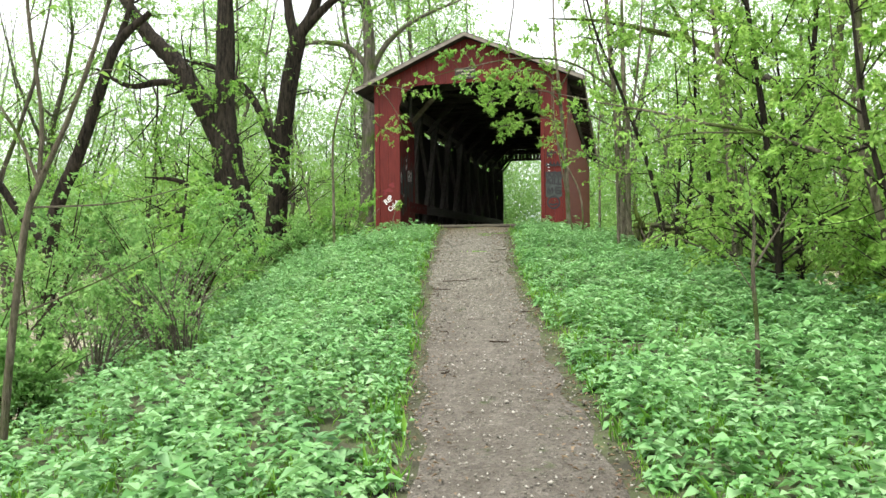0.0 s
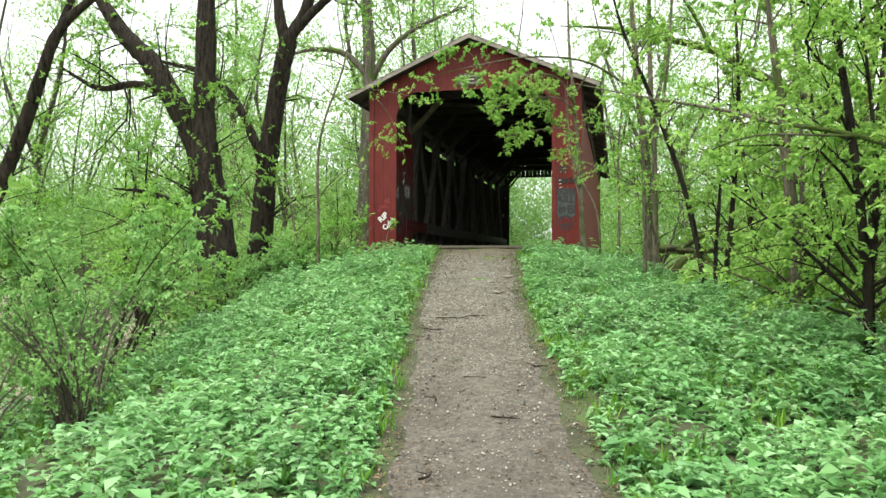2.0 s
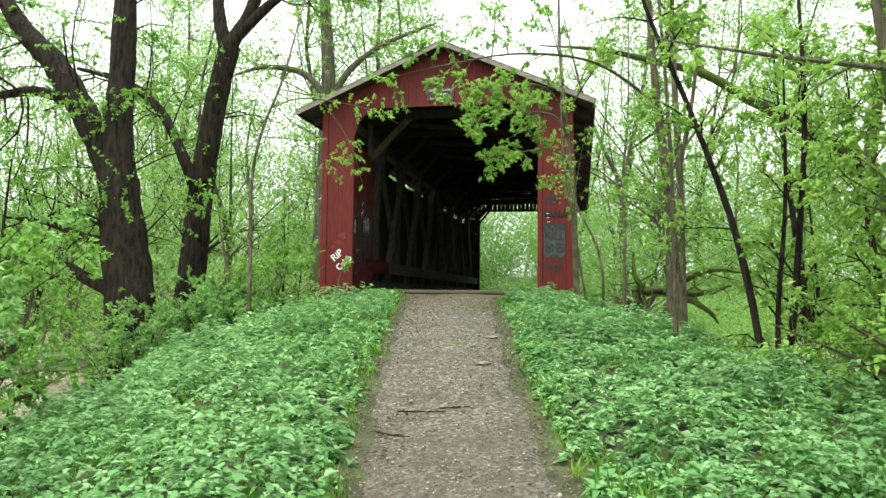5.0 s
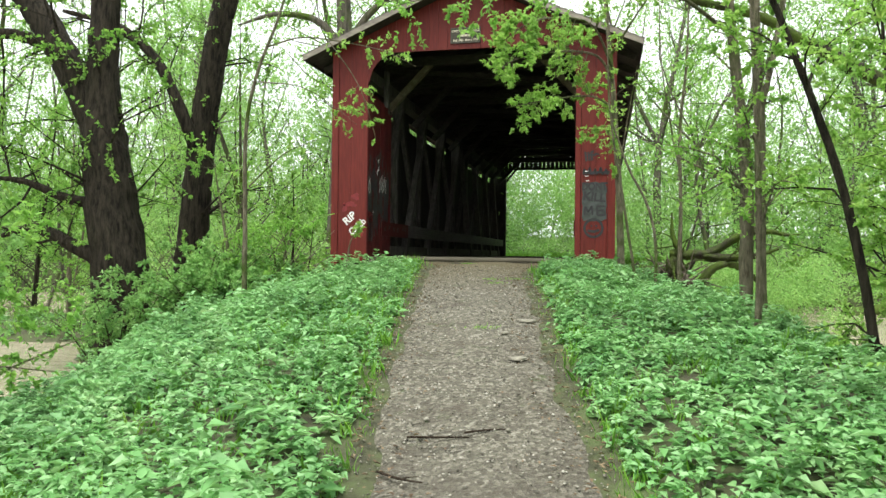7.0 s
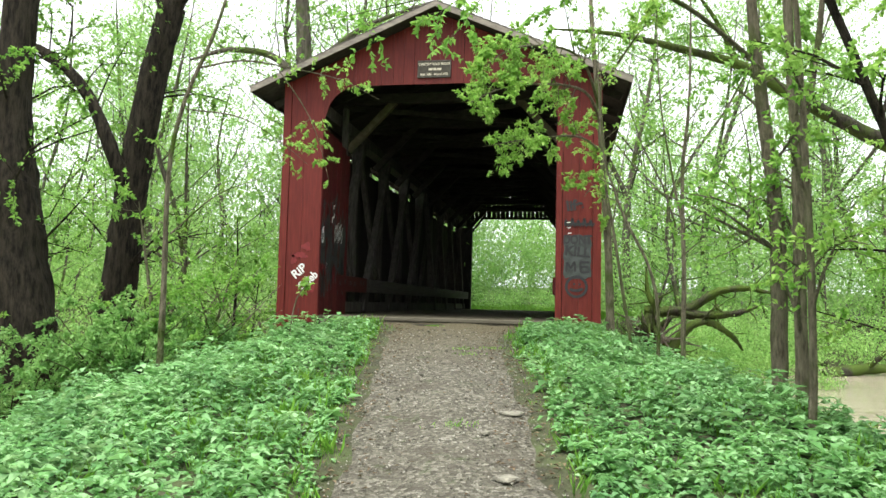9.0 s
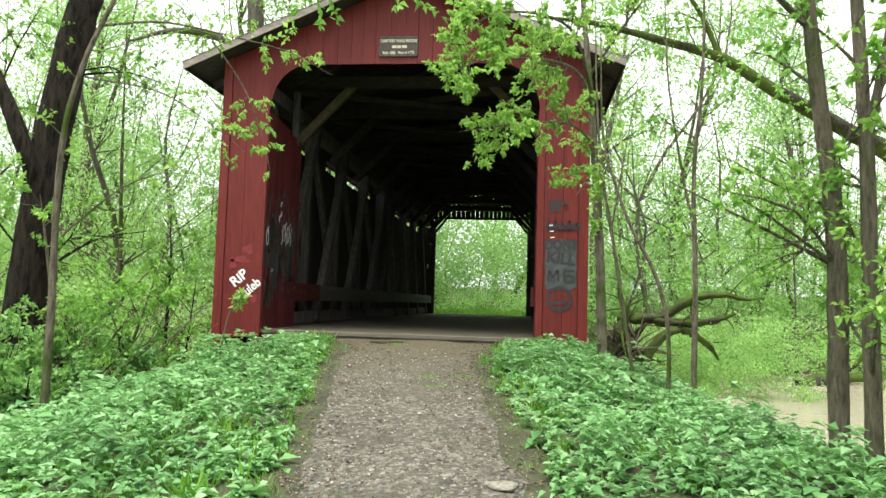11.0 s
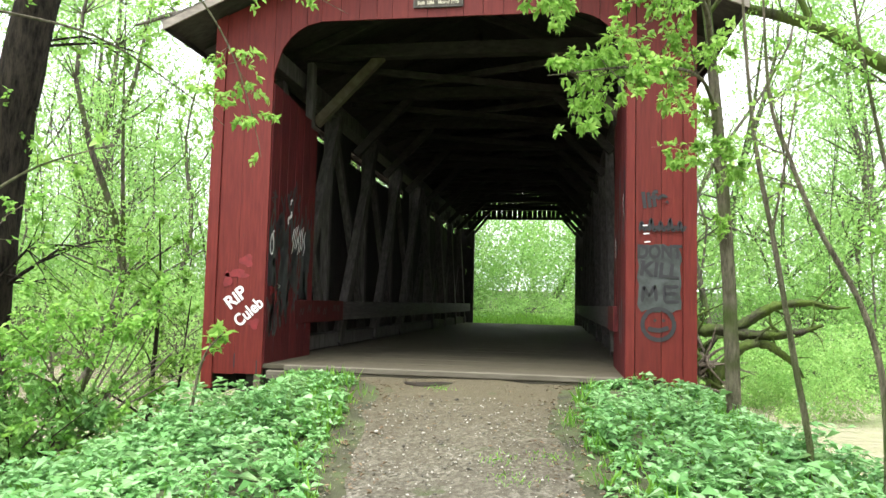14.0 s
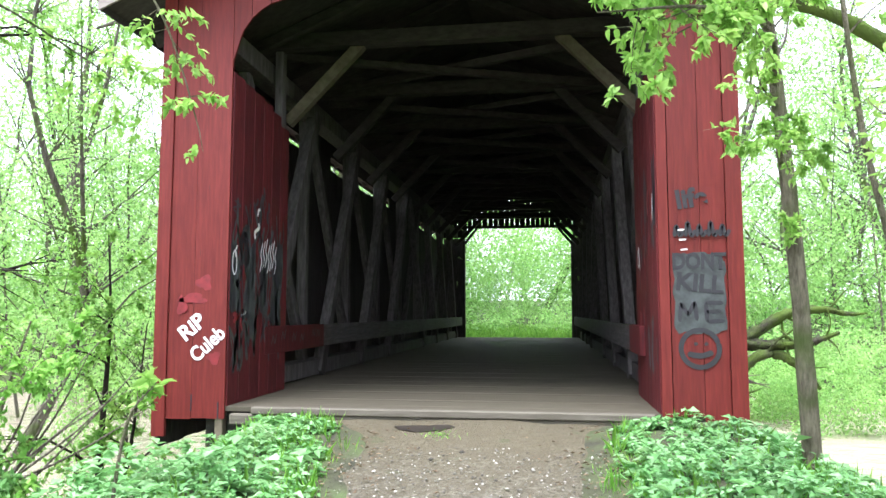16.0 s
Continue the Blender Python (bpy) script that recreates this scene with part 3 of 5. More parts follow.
# roof slopes with shingle courses, barge boards and ridge
for side in (-1, 1):
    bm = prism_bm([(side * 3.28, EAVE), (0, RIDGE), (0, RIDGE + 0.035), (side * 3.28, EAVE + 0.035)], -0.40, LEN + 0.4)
    # roof underside also carries the painted interior shade
    roof = part("roof_deck", bm, TIMBER_SHADED, bridge)
    courses = 24
    for c in range(courses):
        xa, xb = 3.32 * (1 - c / courses), 3.32 * (1 - (c + 1.25) / courses)
        xb = max(xb, 0.0)
        za, zb = RIDGE - (RIDGE - EAVE) * xa / 3.28 + 0.04, RIDGE - (RIDGE - EAVE) * xb / 3.28 + 0.04
        part("shingle_course", prism_bm([(side * xa, za + 0.006), (side * xb, zb), (side * xb, zb + 0.008), (side * xa, za + 0.026)], -0.43, LEN + 0.43), ROOF, roof)
    part("barge_board", prism_bm([(side * 3.30, EAVE - 0.07), (0, RIDGE - 0.06), (0, RIDGE + 0.035), (side * 3.30, EAVE + 0.035)], -0.425, -0.402), FASCIA, roof)
    part("eave_fascia", slab_bm((side * 3.29 - 0.012, -0.4, EAVE - 0.06), (side * 3.29 + 0.012, LEN + 0.4, EAVE + 0.03), 0.003), TIMBER_SHADED, roof)
# far portal: jambs, cornered head and gapped boards over it
for x0, x1 in ((-2.78, -1.96), (1.97, 2.82)):
    part("far_jamb", slab_bm((x0, LEN - 0.02, -0.3), (x1, LEN + 0.02, 3.7), 0.004), TIMBER, bridge)
for side in (-1, 1):
    part("far_knee", beam_bm((side * 1.99, LEN - 0.06, 3.48), (side * 1.5, LEN - 0.06, 4.08), 0.06, 0.09), TIMBER_SHADED, bridge)
part("far_jamb_post", slab_bm((-2.06, LEN - 0.2, 0.01), (-1.94, LEN - 0.03, 4.0), 0.01), TIMBER, bridge)
part("far_head", slab_bm((-2.6, LEN - 0.12, 4.06), (2.6, LEN - 0.03, 4.16), 0.008), TIMBER_SHADED, bridge)
x = -2.78
while x < 2.75:
    w = jit.uniform(0.15, 0.22)
    zb = 4.07 if abs(x + w / 2) < 1.95 else 3.72
    board(x, min(x + w, 2.82), low(max(zb, 4.17) if abs(x + w / 2) < 1.95 else zb), top, LEN - 0.02, LEN + 0.01, SIDING, "gable_board")
    x += w + (0.014 if jit.random() < 0.75 else 0.028)
# stone seat under the near end
part("abutment", slab_bm((-2.5, 0.12, -3.0), (2.5, 0.9, -0.52), 0.05), STONE, bridge)
part("far_abutment", slab_bm((-2.8, LEN - 0.3, -3.0), (2.8, LEN + 1.2, -0.08), 0.05), STONE, bridge)


# ---- writing and spray paint ----
def lettering(text, size, m, material, parent, name="lettering", bold=0.0, squeeze=1.0):
    cu = bpy.data.curves.new(name, "FONT")
    cu.body, cu.size, cu.extrude, cu.offset = text, size, 0.0012, bold
    cu.align_x, cu.align_y = "CENTER", "CENTER"
    tmp = new(name + "_tmp", cu)
    me = bpy.data.meshes.new_from_object(tmp.evaluated_get(bpy.context.evaluated_depsgraph_get()))
    bpy.data.objects.remove(tmp)
    bpy.data.curves.remove(cu)
    me.transform(m @ Matrix.Diagonal((squeeze, 1, 1, 1)))
    me.materials.clear()
    me.materials.append(material)
    ob = new(name, me)
    ob.parent = parent
    return ob


def facing(x, z, y, tilt=0):
    """A flat pose on the portal's front, turned by tilt degrees."""
    return Matrix.Translation((x, y, z)) @ pose(0, 0, 0, 90) @ pose(0, 0, 0, 0, 0, tilt)


def stroke(pts, width, material, to_world, name="paint_stroke"):
    """A ribbon of paint along (u, v) points on a surface."""
    line, _ = curve_points([(u, v, 0) for u, v in pts], [1] * len(pts), 6)
    d = np.gradient(line, axis=0)
    d /= np.linalg.norm(d, axis=1)[:, None] + 1e-9
    nrm = np.stack([-d[:, 1], d[:, 0], 0 * d[:, 0]], 1)
    n = len(line)
    w = width * 0.5 * np.clip(np.minimum(np.arange(n), n - 1 - np.arange(n)) * 0.7 + 0.5, 0, 1)[:, None]
    v = np.vstack([line + nrm * w, line - nrm * w])
    i = np.arange(n - 1)
    f = np.stack([i, i + 1, i + 1 + n, i + n], 1)
    v = np.array([to_world(a, b) for a, b, _ in v])
    return from_arrays(name, v, f, material, bridge)


front = lambda y: (lambda u, v: (u, y, v))
lettering("RiP", 0.215, facing(-2.405, 0.765, -0.036, 40), WHITE_SPRAY, bridge, bold=0.006)
lettering("Culeb", 0.20, facing(-2.235, 0.600, -0.037, 42), WHITE_SPRAY, bridge, bold=0.005, squeeze=0.85)
YR = -0.034
rr = random.Random(9)
# grey overpainted patch with dark letters and a ringed face below
patch = []
for i in range(40):
    a = i / 40 * 2 * math.pi
    u = max(-1, min(1, 1.35 * math.cos(a)))
    v = max(-1, min(1, 1.25 * math.sin(a)))
    patch.append((2.452 + 0.225 * u + rr.uniform(-0.012, 0.012), 1.09 + 0.36 * v + rr.uniform(-0.015, 0.015)))
part("grey_paint_patch", prism_bm(patch, -0.0325, -0.0315), GREY_SPRAY, bridge)
lettering("DONT", 0.20, facing(2.45, 1.37, YR), BLACK_SPRAY, bridge, bold=0.008, squeeze=0.8)
lettering("KILL", 0.22, facing(2.45, 1.17, YR, -6), BLACK_SPRAY, bridge, bold=0.008, squeeze=1.0)
for seg in (((2.27, 0.83), (2.285, 1.0)), ((2.285, 1.0), (2.345, 0.89)), ((2.345, 0.89), (2.405, 1.01)), ((2.405, 1.01), (2.42, 0.84)), ((2.50, 1.0), (2.51, 0.83)), ((2.50, 1.0), (2.65, 1.0)), ((2.505, 0.92), (2.63, 0.925)), ((2.51, 0.83), (2.66, 0.84))):
    stroke(seg, 0.036, BLACK_SPRAY, front(YR - 0.001), "letter_stroke")
lettering("life", 0.24, facing(2.40, 1.95, YR, 8), BLACK_SPRAY, bridge, bold=0.009, squeeze=1.0)
for i in range(5):
    u = 2.24 + i * 0.1
    stroke([(u, 1.60), (u + 0.02, 1.70 + 0.03 * (i % 2)), (u + 0.05, 1.61), (u + 0.085, 1.66)], 0.035, BLACK_SPRAY, front(YR - 0.012))
for i in range(3):
    stroke([(2.27 + 0.01 * i, 1.66 - 0.09 * i), (2.33 + 0.012 * i, 1.665 - 0.09 * i)], 0.014, WHITE_SPRAY, front(YR - 0.014))
ring = [(2.44 + 0.165 * math.cos(a), 0.59 + 0.165 * math.sin(a)) for a in np.linspace(0.3, 0.3 + 2 * math.pi, 22)]
stroke(ring, 0.045, BLACK_SPRAY, front(YR))
stroke([(2.33, 0.545), (2.40, 0.53), (2.47, 0.53), (2.55, 0.56)], 0.05, BLACK_SPRAY, front(YR))
for u in (2.39, 2.48):
    stroke([(u, 0.625), (u + 0.03, 0.64)], 0.03, BLACK_SPRAY, front(YR))
# blotches of brighter red on the other jamb
for u0, v0, du, dv in ((-2.40, 1.05, 0.14, 0.05), (-2.29, 1.21, 0.08, 0.07), (-2.17, 0.47, 0.07, 0.06), (-2.52, 0.98, 0.05, 0.09)):
    spot = []
    for i in range(22):
        a = i / 22 * 2 * math.pi
        g = 1 + 0.25 * math.sin(3 * a + u0 * 9) + rr.uniform(-0.08, 0.08)
        spot.append((u0 + du * g * math.cos(a), v0 + dv * g * math.sin(a)))
    part("paint_blotch", prism_bm(spot, -0.0335, -0.0325), BRIGHT_RED, bridge)
# scribbles on the inner lining, over broad dark overpainting
for j in range(11):
    u = 0.09 + 0.125 * j
    a, b = rr.uniform(0.62, 0.95), rr.uniform(1.45, 1.8)
    stroke([(u, a), (u + rr.uniform(-.04, .04), a + 0.3), (u + rr.uniform(-.04, .04), b - 0.3), (u, b)], 0.17, (BLACK_SPRAY, GREY_SPRAY, RED_OLD)[j % 3], lambda p, q, k=j: (OL + 0.0125 + 0.0001 * k, p, q), "paint_smear")
inner = lambda u, v: (OL + 0.0155, u, v)
inner_r = lambda u, v: (OR - 0.0165, u, v)
for j in range(30):
    u, v = rr.uniform(0.1, 1.35), rr.uniform(0.5, 2.05)
    h = rr.uniform(0.08, 0.3)
    m = rr.choice((WHITE_SPRAY, BLACK_SPRAY, BLACK_SPRAY, GREY_SPRAY, BRIGHT_RED))
    stroke([(u, v), (u + rr.uniform(-.06, .1), v + h * 0.4), (u + rr.uniform(-.05, .12), v + h * 0.7), (u + rr.uniform(-.05, .1), v + h)], rr.uniform(0.015, 0.05), m, inner)
for j in range(80):
    u, v = rr.uniform(0.05, 1.4), rr.uniform(0.3, 1.75)
    stroke([(u, v), (u + rr.uniform(-.08, .08), v + 0.15), (u + rr.uniform(-.1, .1), v + rr.uniform(0.3, 0.5))], rr.uniform(0.015, 0.06), rr.choice((BLACK_SPRAY, GREY_SPRAY, GREY_SPRAY)), lambda a, b: (OL + 0.0135, a, b), "paint_smear")
for j in range(9):
    u, v = rr.uniform(0.08, 1.2), rr.uniform(0.3, 1.9)
    stroke([(u, v), (u + rr.uniform(-.06, .06), v + 0.2), (u + rr.uniform(-.06, .06), v + rr.uniform(0.35, 0.6))], rr.uniform(0.05, 0.11), rr.choice((GREY_SPRAY, GREY_SPRAY, BLACK_SPRAY)), lambda a, b: (OR - 0.0135, a, b), "paint_smear")
for j in range(7):
    u, v = 0.75 + 0.07 * j, 1.35 + 0.03 * (j % 3)
    stroke([(u, v), (u + 0.05, v + 0.12), (u + 0.02, v + 0.2), (u + 0.07, v + 0.33)], 0.02, WHITE_SPRAY, inner)
stroke([(0.10 + 0.05 * math.cos(a), 1.42 + 0.12 * math.sin(a)) for a in np.linspace(0, 6.3, 14)], 0.02, WHITE_SPRAY, inner)
for j in range(22):
    u, v = rr.uniform(0.05, 1.3), rr.uniform(0.3, 2.2)
    m = rr.choice((GREY_SPRAY, WHITE_SPRAY, BRIGHT_RED, BLACK_SPRAY))
    stroke([(u, v), (u + rr.uniform(-.05, .08), v + 0.1), (u + rr.uniform(-.05, .08), v + 0.25)], rr.uniform(0.02, 0.06), m, inner_r)
for j in range(16):
    y = 1.2 + j * 0.32 + rr.uniform(-0.1, 0.1)
    zr = rr.uniform(0.5, 0.6)
    stroke([(y, zr), (y + 0.05, zr + 0.1), (y + 0.1, zr + 0.02), (y + 0.15, zr + 0.12)], 0.02, rr.choice((GREY_SPRAY, BLACK_SPRAY)), lambda u, v: (-2.028 if u > 1.8 else -2.0275, u, v))

# plaque on the gable
plaque = thing("plaque", (-0.055, -0.035, 4.36), "dark bronze plaque with raised brass lettering on the red gable", "sign")


def on_plaque(name, bm, material):
    bm.transform(Matrix.Translation((0.055, 0.035, -4.36)))
    return part(name, bm, material, plaque)


on_plaque("plate", slab_bm((-0.345, -0.052, 4.215), (0.235, -0.032, 4.505), 0.006), BRONZE)
for lo, hi in (((-0.35, -0.058, 4.205), (0.24, -0.03, 4.222)), ((-0.35, -0.058, 4.498), (0.24, -0.03, 4.515)), ((-0.352, -0.058, 4.223), (-0.336, -0.03, 4.497)), ((0.226, -0.058, 4.223), (0.242, -0.03, 4.497))):
    on_plaque("rim", slab_bm(lo, hi, 0.003), TIMBER)
for text, z, size, sq in (("CEMETERY ROAD BRIDGE", 4.445, 0.062, 0.78), ("Built 1886   Moved 1975", 4.262, 0.058, 0.85)):
    ob = lettering(text, size, facing(-0.055, z, -0.0545), BRASS, plaque, bold=0.0015, squeeze=sq)
    ob.data.transform(Matrix.Translation((0.055, 0.035, -4.36)))
for u, w in ((-0.155, 0.07), (-0.075, 0.06), (0.0, 0.075)):
    on_plaque("worn_letters", slab_bm((u, -0.0555, 4.335), (u + w, -0.0535, 4.375), 0), BRASS)


# ---- trees ----
def ground_at(x, y):
    return float(ground_z(x, y))


def tree(name, label, trunks, bark, leaf_material, seed, branches=10, reach=1.6, leaf=(0.075, 0.04), per=12, start=0.35, depth=2, sides=9, full=False, group="", steps=6, rise=0.25, bias=(0, 0, 0), category="tree", sprigs=0):
    """A tree of hand-set trunk lines with grown branches and leaves. trunks: (points, radii, grows)."""
    rng = np.random.default_rng(seed)
    base = min((t[0] for t in (tr[0] for tr in trunks)), key=lambda p: p[2])
    root = thing(name, base, label, category, group)
    wood, leaves = Wood(rng), Leaves(rng)
    for pts, radii, grows in trunks:
        p = np.array(pts, float) - np.array(base)
        line, rad = wood.limb(p, radii, sides, steps, 0.05)
        if sprigs and radii[0] > 0.3:
            sprout(wood, leaves, line, rad, rng, sprigs, 0.75, 0.1, 0.12, (0.075, 0.04), 9, 1)
        if grows:
            sprout(wood, leaves, line, rad, rng, int(branches * grows), reach, rise, start, leaf, per, depth, full, bias)
    wood.made("trunk", bark, root)
    if leaves.v:
        leaves.made("crown", leaf_material, root)
    return root


# twin dark trunks beside the flooded bank
tree("tree", "large dark-barked riverside tree with a heavy leaning limb", [
    ([(-5.75, -2.4, -2.6), (-5.85, -2.4, -1.1), (-5.92, -2.4, -0.1), (-6.12, -2.4, 1.1), (-6.3, -2.4, 2.3), (-6.34, -2.4, 3.5), (-6.28, -2.4, 5.2), (-6.3, -2.4, 9.5)], [0.58, 0.50, 0.48, 0.44, 0.36, 0.27, 0.25, 0.12], 1.3),
    ([(-6.2, -2.4, 1.5), (-6.5, -2.4, 2.5), (-7.2, -2.4, 3.7), (-7.95, -2.4, 4.75), (-8.8, -2.4, 5.6), (-10.2, -2.3, 7.6)], [0.30, 0.30, 0.28, 0.25, 0.2, 0.08], 1.0),
    ([(-7.3, -2.4, 3.8), (-8.0, -2.8, 4.0), (-8.9, -3.0, 3.9), (-9.8, -3.2, 4.4)], [0.12, 0.10, 0.07, 0.03], 0.6),
    ([(-6.1, -2.5, -0.2), (-6.7, -2.7, 0.15), (-7.3, -2.9, 0.45), (-7.9, -3.0, 0.3)], [0.16, 0.12, 0.09, 0.04], 0.4),
    ([(-6.2, -2.5, 0.9), (-6.9, -2.6, 1.0), (-7.7, -2.7, 1.3), (-8.6, -2.8, 1.4)], [0.11, 0.09, 0.06, 0.02], 0.5),
], BARK_DARK, LEAF_TREE, 11, 18, 2.7, (0.072, 0.04), 22, 0.35, 2, 14, sprigs=40)
tree("tree", "dark upright riverside tree forking into three limbs", [
    ([(-6.5, 0.5, -2.4), (-6.4, 0.5, -0.8), (-6.25, 0.5, 0.6), (-6.1, 0.5, 2.5), (-5.8, 0.5, 4.4), (-5.45, 0.5, 5.95)], [0.46, 0.36, 0.33, 0.29, 0.26, 0.25], 0.5),
    ([(-5.5, 0.5, 5.8), (-5.75, 0.5, 6.8), (-5.9, 0.6, 8.4), (-6.2, 0.7, 10.5)], [0.19, 0.15, 0.11, 0.05], 0.8),
    ([(-5.45, 0.5, 5.9), (-4.9, 0.5, 6.8), (-4.4, 0.4, 8.4), (-4.1, 0.3, 10.5)], [0.18, 0.15, 0.11, 0.05], 0.8),
    ([(-5.3, 0.5, 6.1), (-4.5, 0.4, 6.75), (-3.7, 0.2, 7.15), (-2.7, 0.0, 7.4), (-1.5, -0.2, 8.2)], [0.14, 0.12, 0.1, 0.07, 0.03], 0.8),
    ([(-6.05, 0.4, 1.95), (-6.25, 0.1, 2.9), (-6.9, 0, 4.2), (-7.8, -0.1, 4.95), (-9.0, -0.3, 5.3)], [0.14, 0.13, 0.11, 0.09, 0.04], 0.8),
], BARK_DARK, LEAF_TREE, 12, 18, 2.6, (0.072, 0.04), 22, 0.4, 2, 12, sprigs=45)
tree("tree", "crooked dark tree leaning over the flooded bank", [
    ([(-6.2, -9.2, -2.6), (-6.0, -9.3, -0.9), (-5.75, -9.4, 0.1), (-5.15, -9.5, 1.15), (-4.75, -9.5, 2.1), (-4.35, -9.5, 3.0), (-3.7, -9.5, 3.5)], [0.17, 0.14, 0.12, 0.105, 0.095, 0.08, 0.05], 0.8),
    ([(-4.4, -9.5, 2.9), (-4.1, -9.4, 3.9), (-4.2, -9.3, 5.2)], [0.06, 0.045, 0.02], 0.5),
    ([(-5.9, -9.3, -0.6), (-6.6, -9.5, 0.3), (-7.2, -9.6, 1.5), (-7.3, -9.6, 3.4)], [0.09, 0.07, 0.055, 0.03], 0.6),
], BARK_DARK, LEAF_TREE, 13, 10, 1.3, (0.07, 0.038), 9)
# thin forked sapling close to the path's foot
tree("sapling", "thin forked sapling with sparse bright young leaves", [
    ([(-0.13, -16.4, -2.35), (-0.02, -16.4, -1.34), (0.13, -16.4, -0.37), (0.25, -16.4, -0.08), (0.52, -16.4, 0.41), (0.8, -16.4, 1.07), (1.0, -16.3, 2.0)], [0.03, 0.027, 0.024, 0.021, 0.016, 0.013, 0.005], 0.5),
    ([(0.24, -16.4, -0.1), (0.27, -16.4, 0.39), (0.17, -16.4, 1.16), (0.2, -16.4, 2.1)], [0.018, 0.015, 0.011, 0.004], 0.4),
    ([(0.24, -16.4, -0.08), (0.08, -16.4, 0.25), (-0.1, -16.4, 0.5), (-0.4, -16.3, 0.8)], [0.014, 0.011, 0.008, 0.003], 0.4),
    ([(0.02, -16.4, -1.0), (0.5, -16.1, -0.75), (1.0, -15.8, -0.45)], [0.008, 0.006, 0.003], 0.4),
    ([(0.18, -16.4, -0.25), (0.7, -16.2, -0.22), (1.15, -16.0, -0.1)], [0.008, 0.006, 0.003], 0.6),
], BARK, LEAF_SPRING, 14, 8, 0.5, (0.075, 0.032), 5, 0.4, 1, 7, True)

# slim trees on the high bank by the portal
R1 = tree("tree", "slim grey-barked tree beside the portal with leafy overhanging boughs", [
    ([(2.95, -1.3, -0.75), (2.93, -1.3, -0.2), (2.88, -1.3, 1.2), (2.80, -1.3, 2.4), (2.72, -1.3, 3.4), (2.6, -1.3, 4.8), (2.55, -1.2, 7.0)], [0.075, 0.066, 0.058, 0.050, 0.043, 0.032, 0.011], 0.45),
    ([(2.75, -1.3, 3.1), (2.5, -2.2, 3.25), (2.05, -3.1, 3.1), (1.5, -3.8, 2.85), (1.15, -4.1, 2.6)], [0.025, 0.020, 0.014, 0.009, 0.004], 1.5),
    ([(2.74, -1.3, 3.3), (2.4, -2.4, 3.7), (1.7, -3.4, 3.5), (1.2, -3.9, 3.05)], [0.023, 0.018, 0.012, 0.004], 1.3),
    ([(2.78, -1.3, 2.6), (2.4, -2.5, 2.55), (1.85, -3.5, 2.3), (1.3, -4.0, 2.1)], [0.018, 0.014, 0.009, 0.003], 1.0),
    ([(2.8, -1.3, 2.0), (2.65, -1.8, 2.0), (2.5, -2.4, 1.75)], [0.012, 0.008, 0.003], 0.35),
    ([(2.72, -1.3, 3.5), (3.2, -1.9, 4.1), (3.5, -2.6, 4.3)], [0.022, 0.014, 0.006], 0.7),
], BARK, LEAF_SPRING, 21, 18, 0.6, (0.054, 0.027), 15, 0.3, 2, 9, True)
tree("sapling", "thin upright sapling on the river bank", [
    ([(3.1, -2.8, -0.7), (3.08, -2.8, -0.15), (2.99, -2.8, 0.42), (2.87, -2.8, 1.2), (2.75, -2.8, 1.9), (2.68, -2.8, 2.7), (2.65, -2.7, 4.0)], [0.025, 0.023, 0.021, 0.018, 0.016, 0.012, 0.004], 0.6),
    ([(2.85, -2.8, 1.3), (2.95, -2.9, 2.0), (3.1, -2.9, 2.9)], [0.010, 0.008, 0.003], 0.4),
], BARK, LEAF_SPRING, 22, 9, 0.7, (0.055, 0.027), 3, 0.45, 2, 8, True)
tree("sapling", "thin bowed sapling leaning away from the river", [
    ([(3.35, -3.3, -0.7), (3.36, -3.3, 0.2), (3.25, -3.3, 0.77), (2.98, -3.3, 1.32), (2.82, -3.3, 1.76), (2.70, -3.3, 2.2), (2.66, -3.3, 3.3)], [0.023, 0.022, 0.019, 0.017, 0.014, 0.012, 0.004], 0.7),
], BARK, LEAF_SPRING, 23, 9, 0.7, (0.055, 0.027), 3, 0.45, 2, 8, True)
tree("sapling", "slender grey sapling with upswept branches", [
    ([(3.76, -2.7, -0.9), (3.74, -2.7, -0.27), (3.75, -2.7, 0.76), (3.73, -2.7, 2.0), (3.82, -2.7, 3.1), (3.85, -2.6, 5.2)], [0.036, 0.033, 0.030, 0.024, 0.018, 0.006], 0.9),
    ([(3.74, -2.7, 1.3), (3.6, -2.7, 2.0), (3.45, -2.7, 3.0), (3.4, -2.7, 4.2)], [0.018, 0.014, 0.010, 0.004], 0.5),
], BARK, LEAF_TREE, 24, 10, 0.9, (0.07, 0.036), 4, 0.4, 2, 8)
tree("tree", "slim brown tree, one of a pair on the river bank", [
    ([(4.05, -5.0, 2.7), (3.2, -5.5, 3.15), (2.2, -5.9, 3.2), (1.2, -6.05, 3.05), (0.2, -6.1, 2.85)], [0.026, 0.02, 0.015, 0.009, 0.003], 0.9),
    ([(4.27, -5.0, -1.0), (4.26, -5.0, -0.4), (4.25, -5.0, 1.08), (4.13, -5.0, 2.2), (4.02, -5.0, 3.4), (3.9, -5.0, 5.5), (3.8, -5, 8.0)], [0.086, 0.076, 0.071, 0.061, 0.050, 0.032, 0.011], 0.9),
], BARK, LEAF_TREE, 25, 13, 1.3, (0.068, 0.037), 14, 0.3, 2, 9)
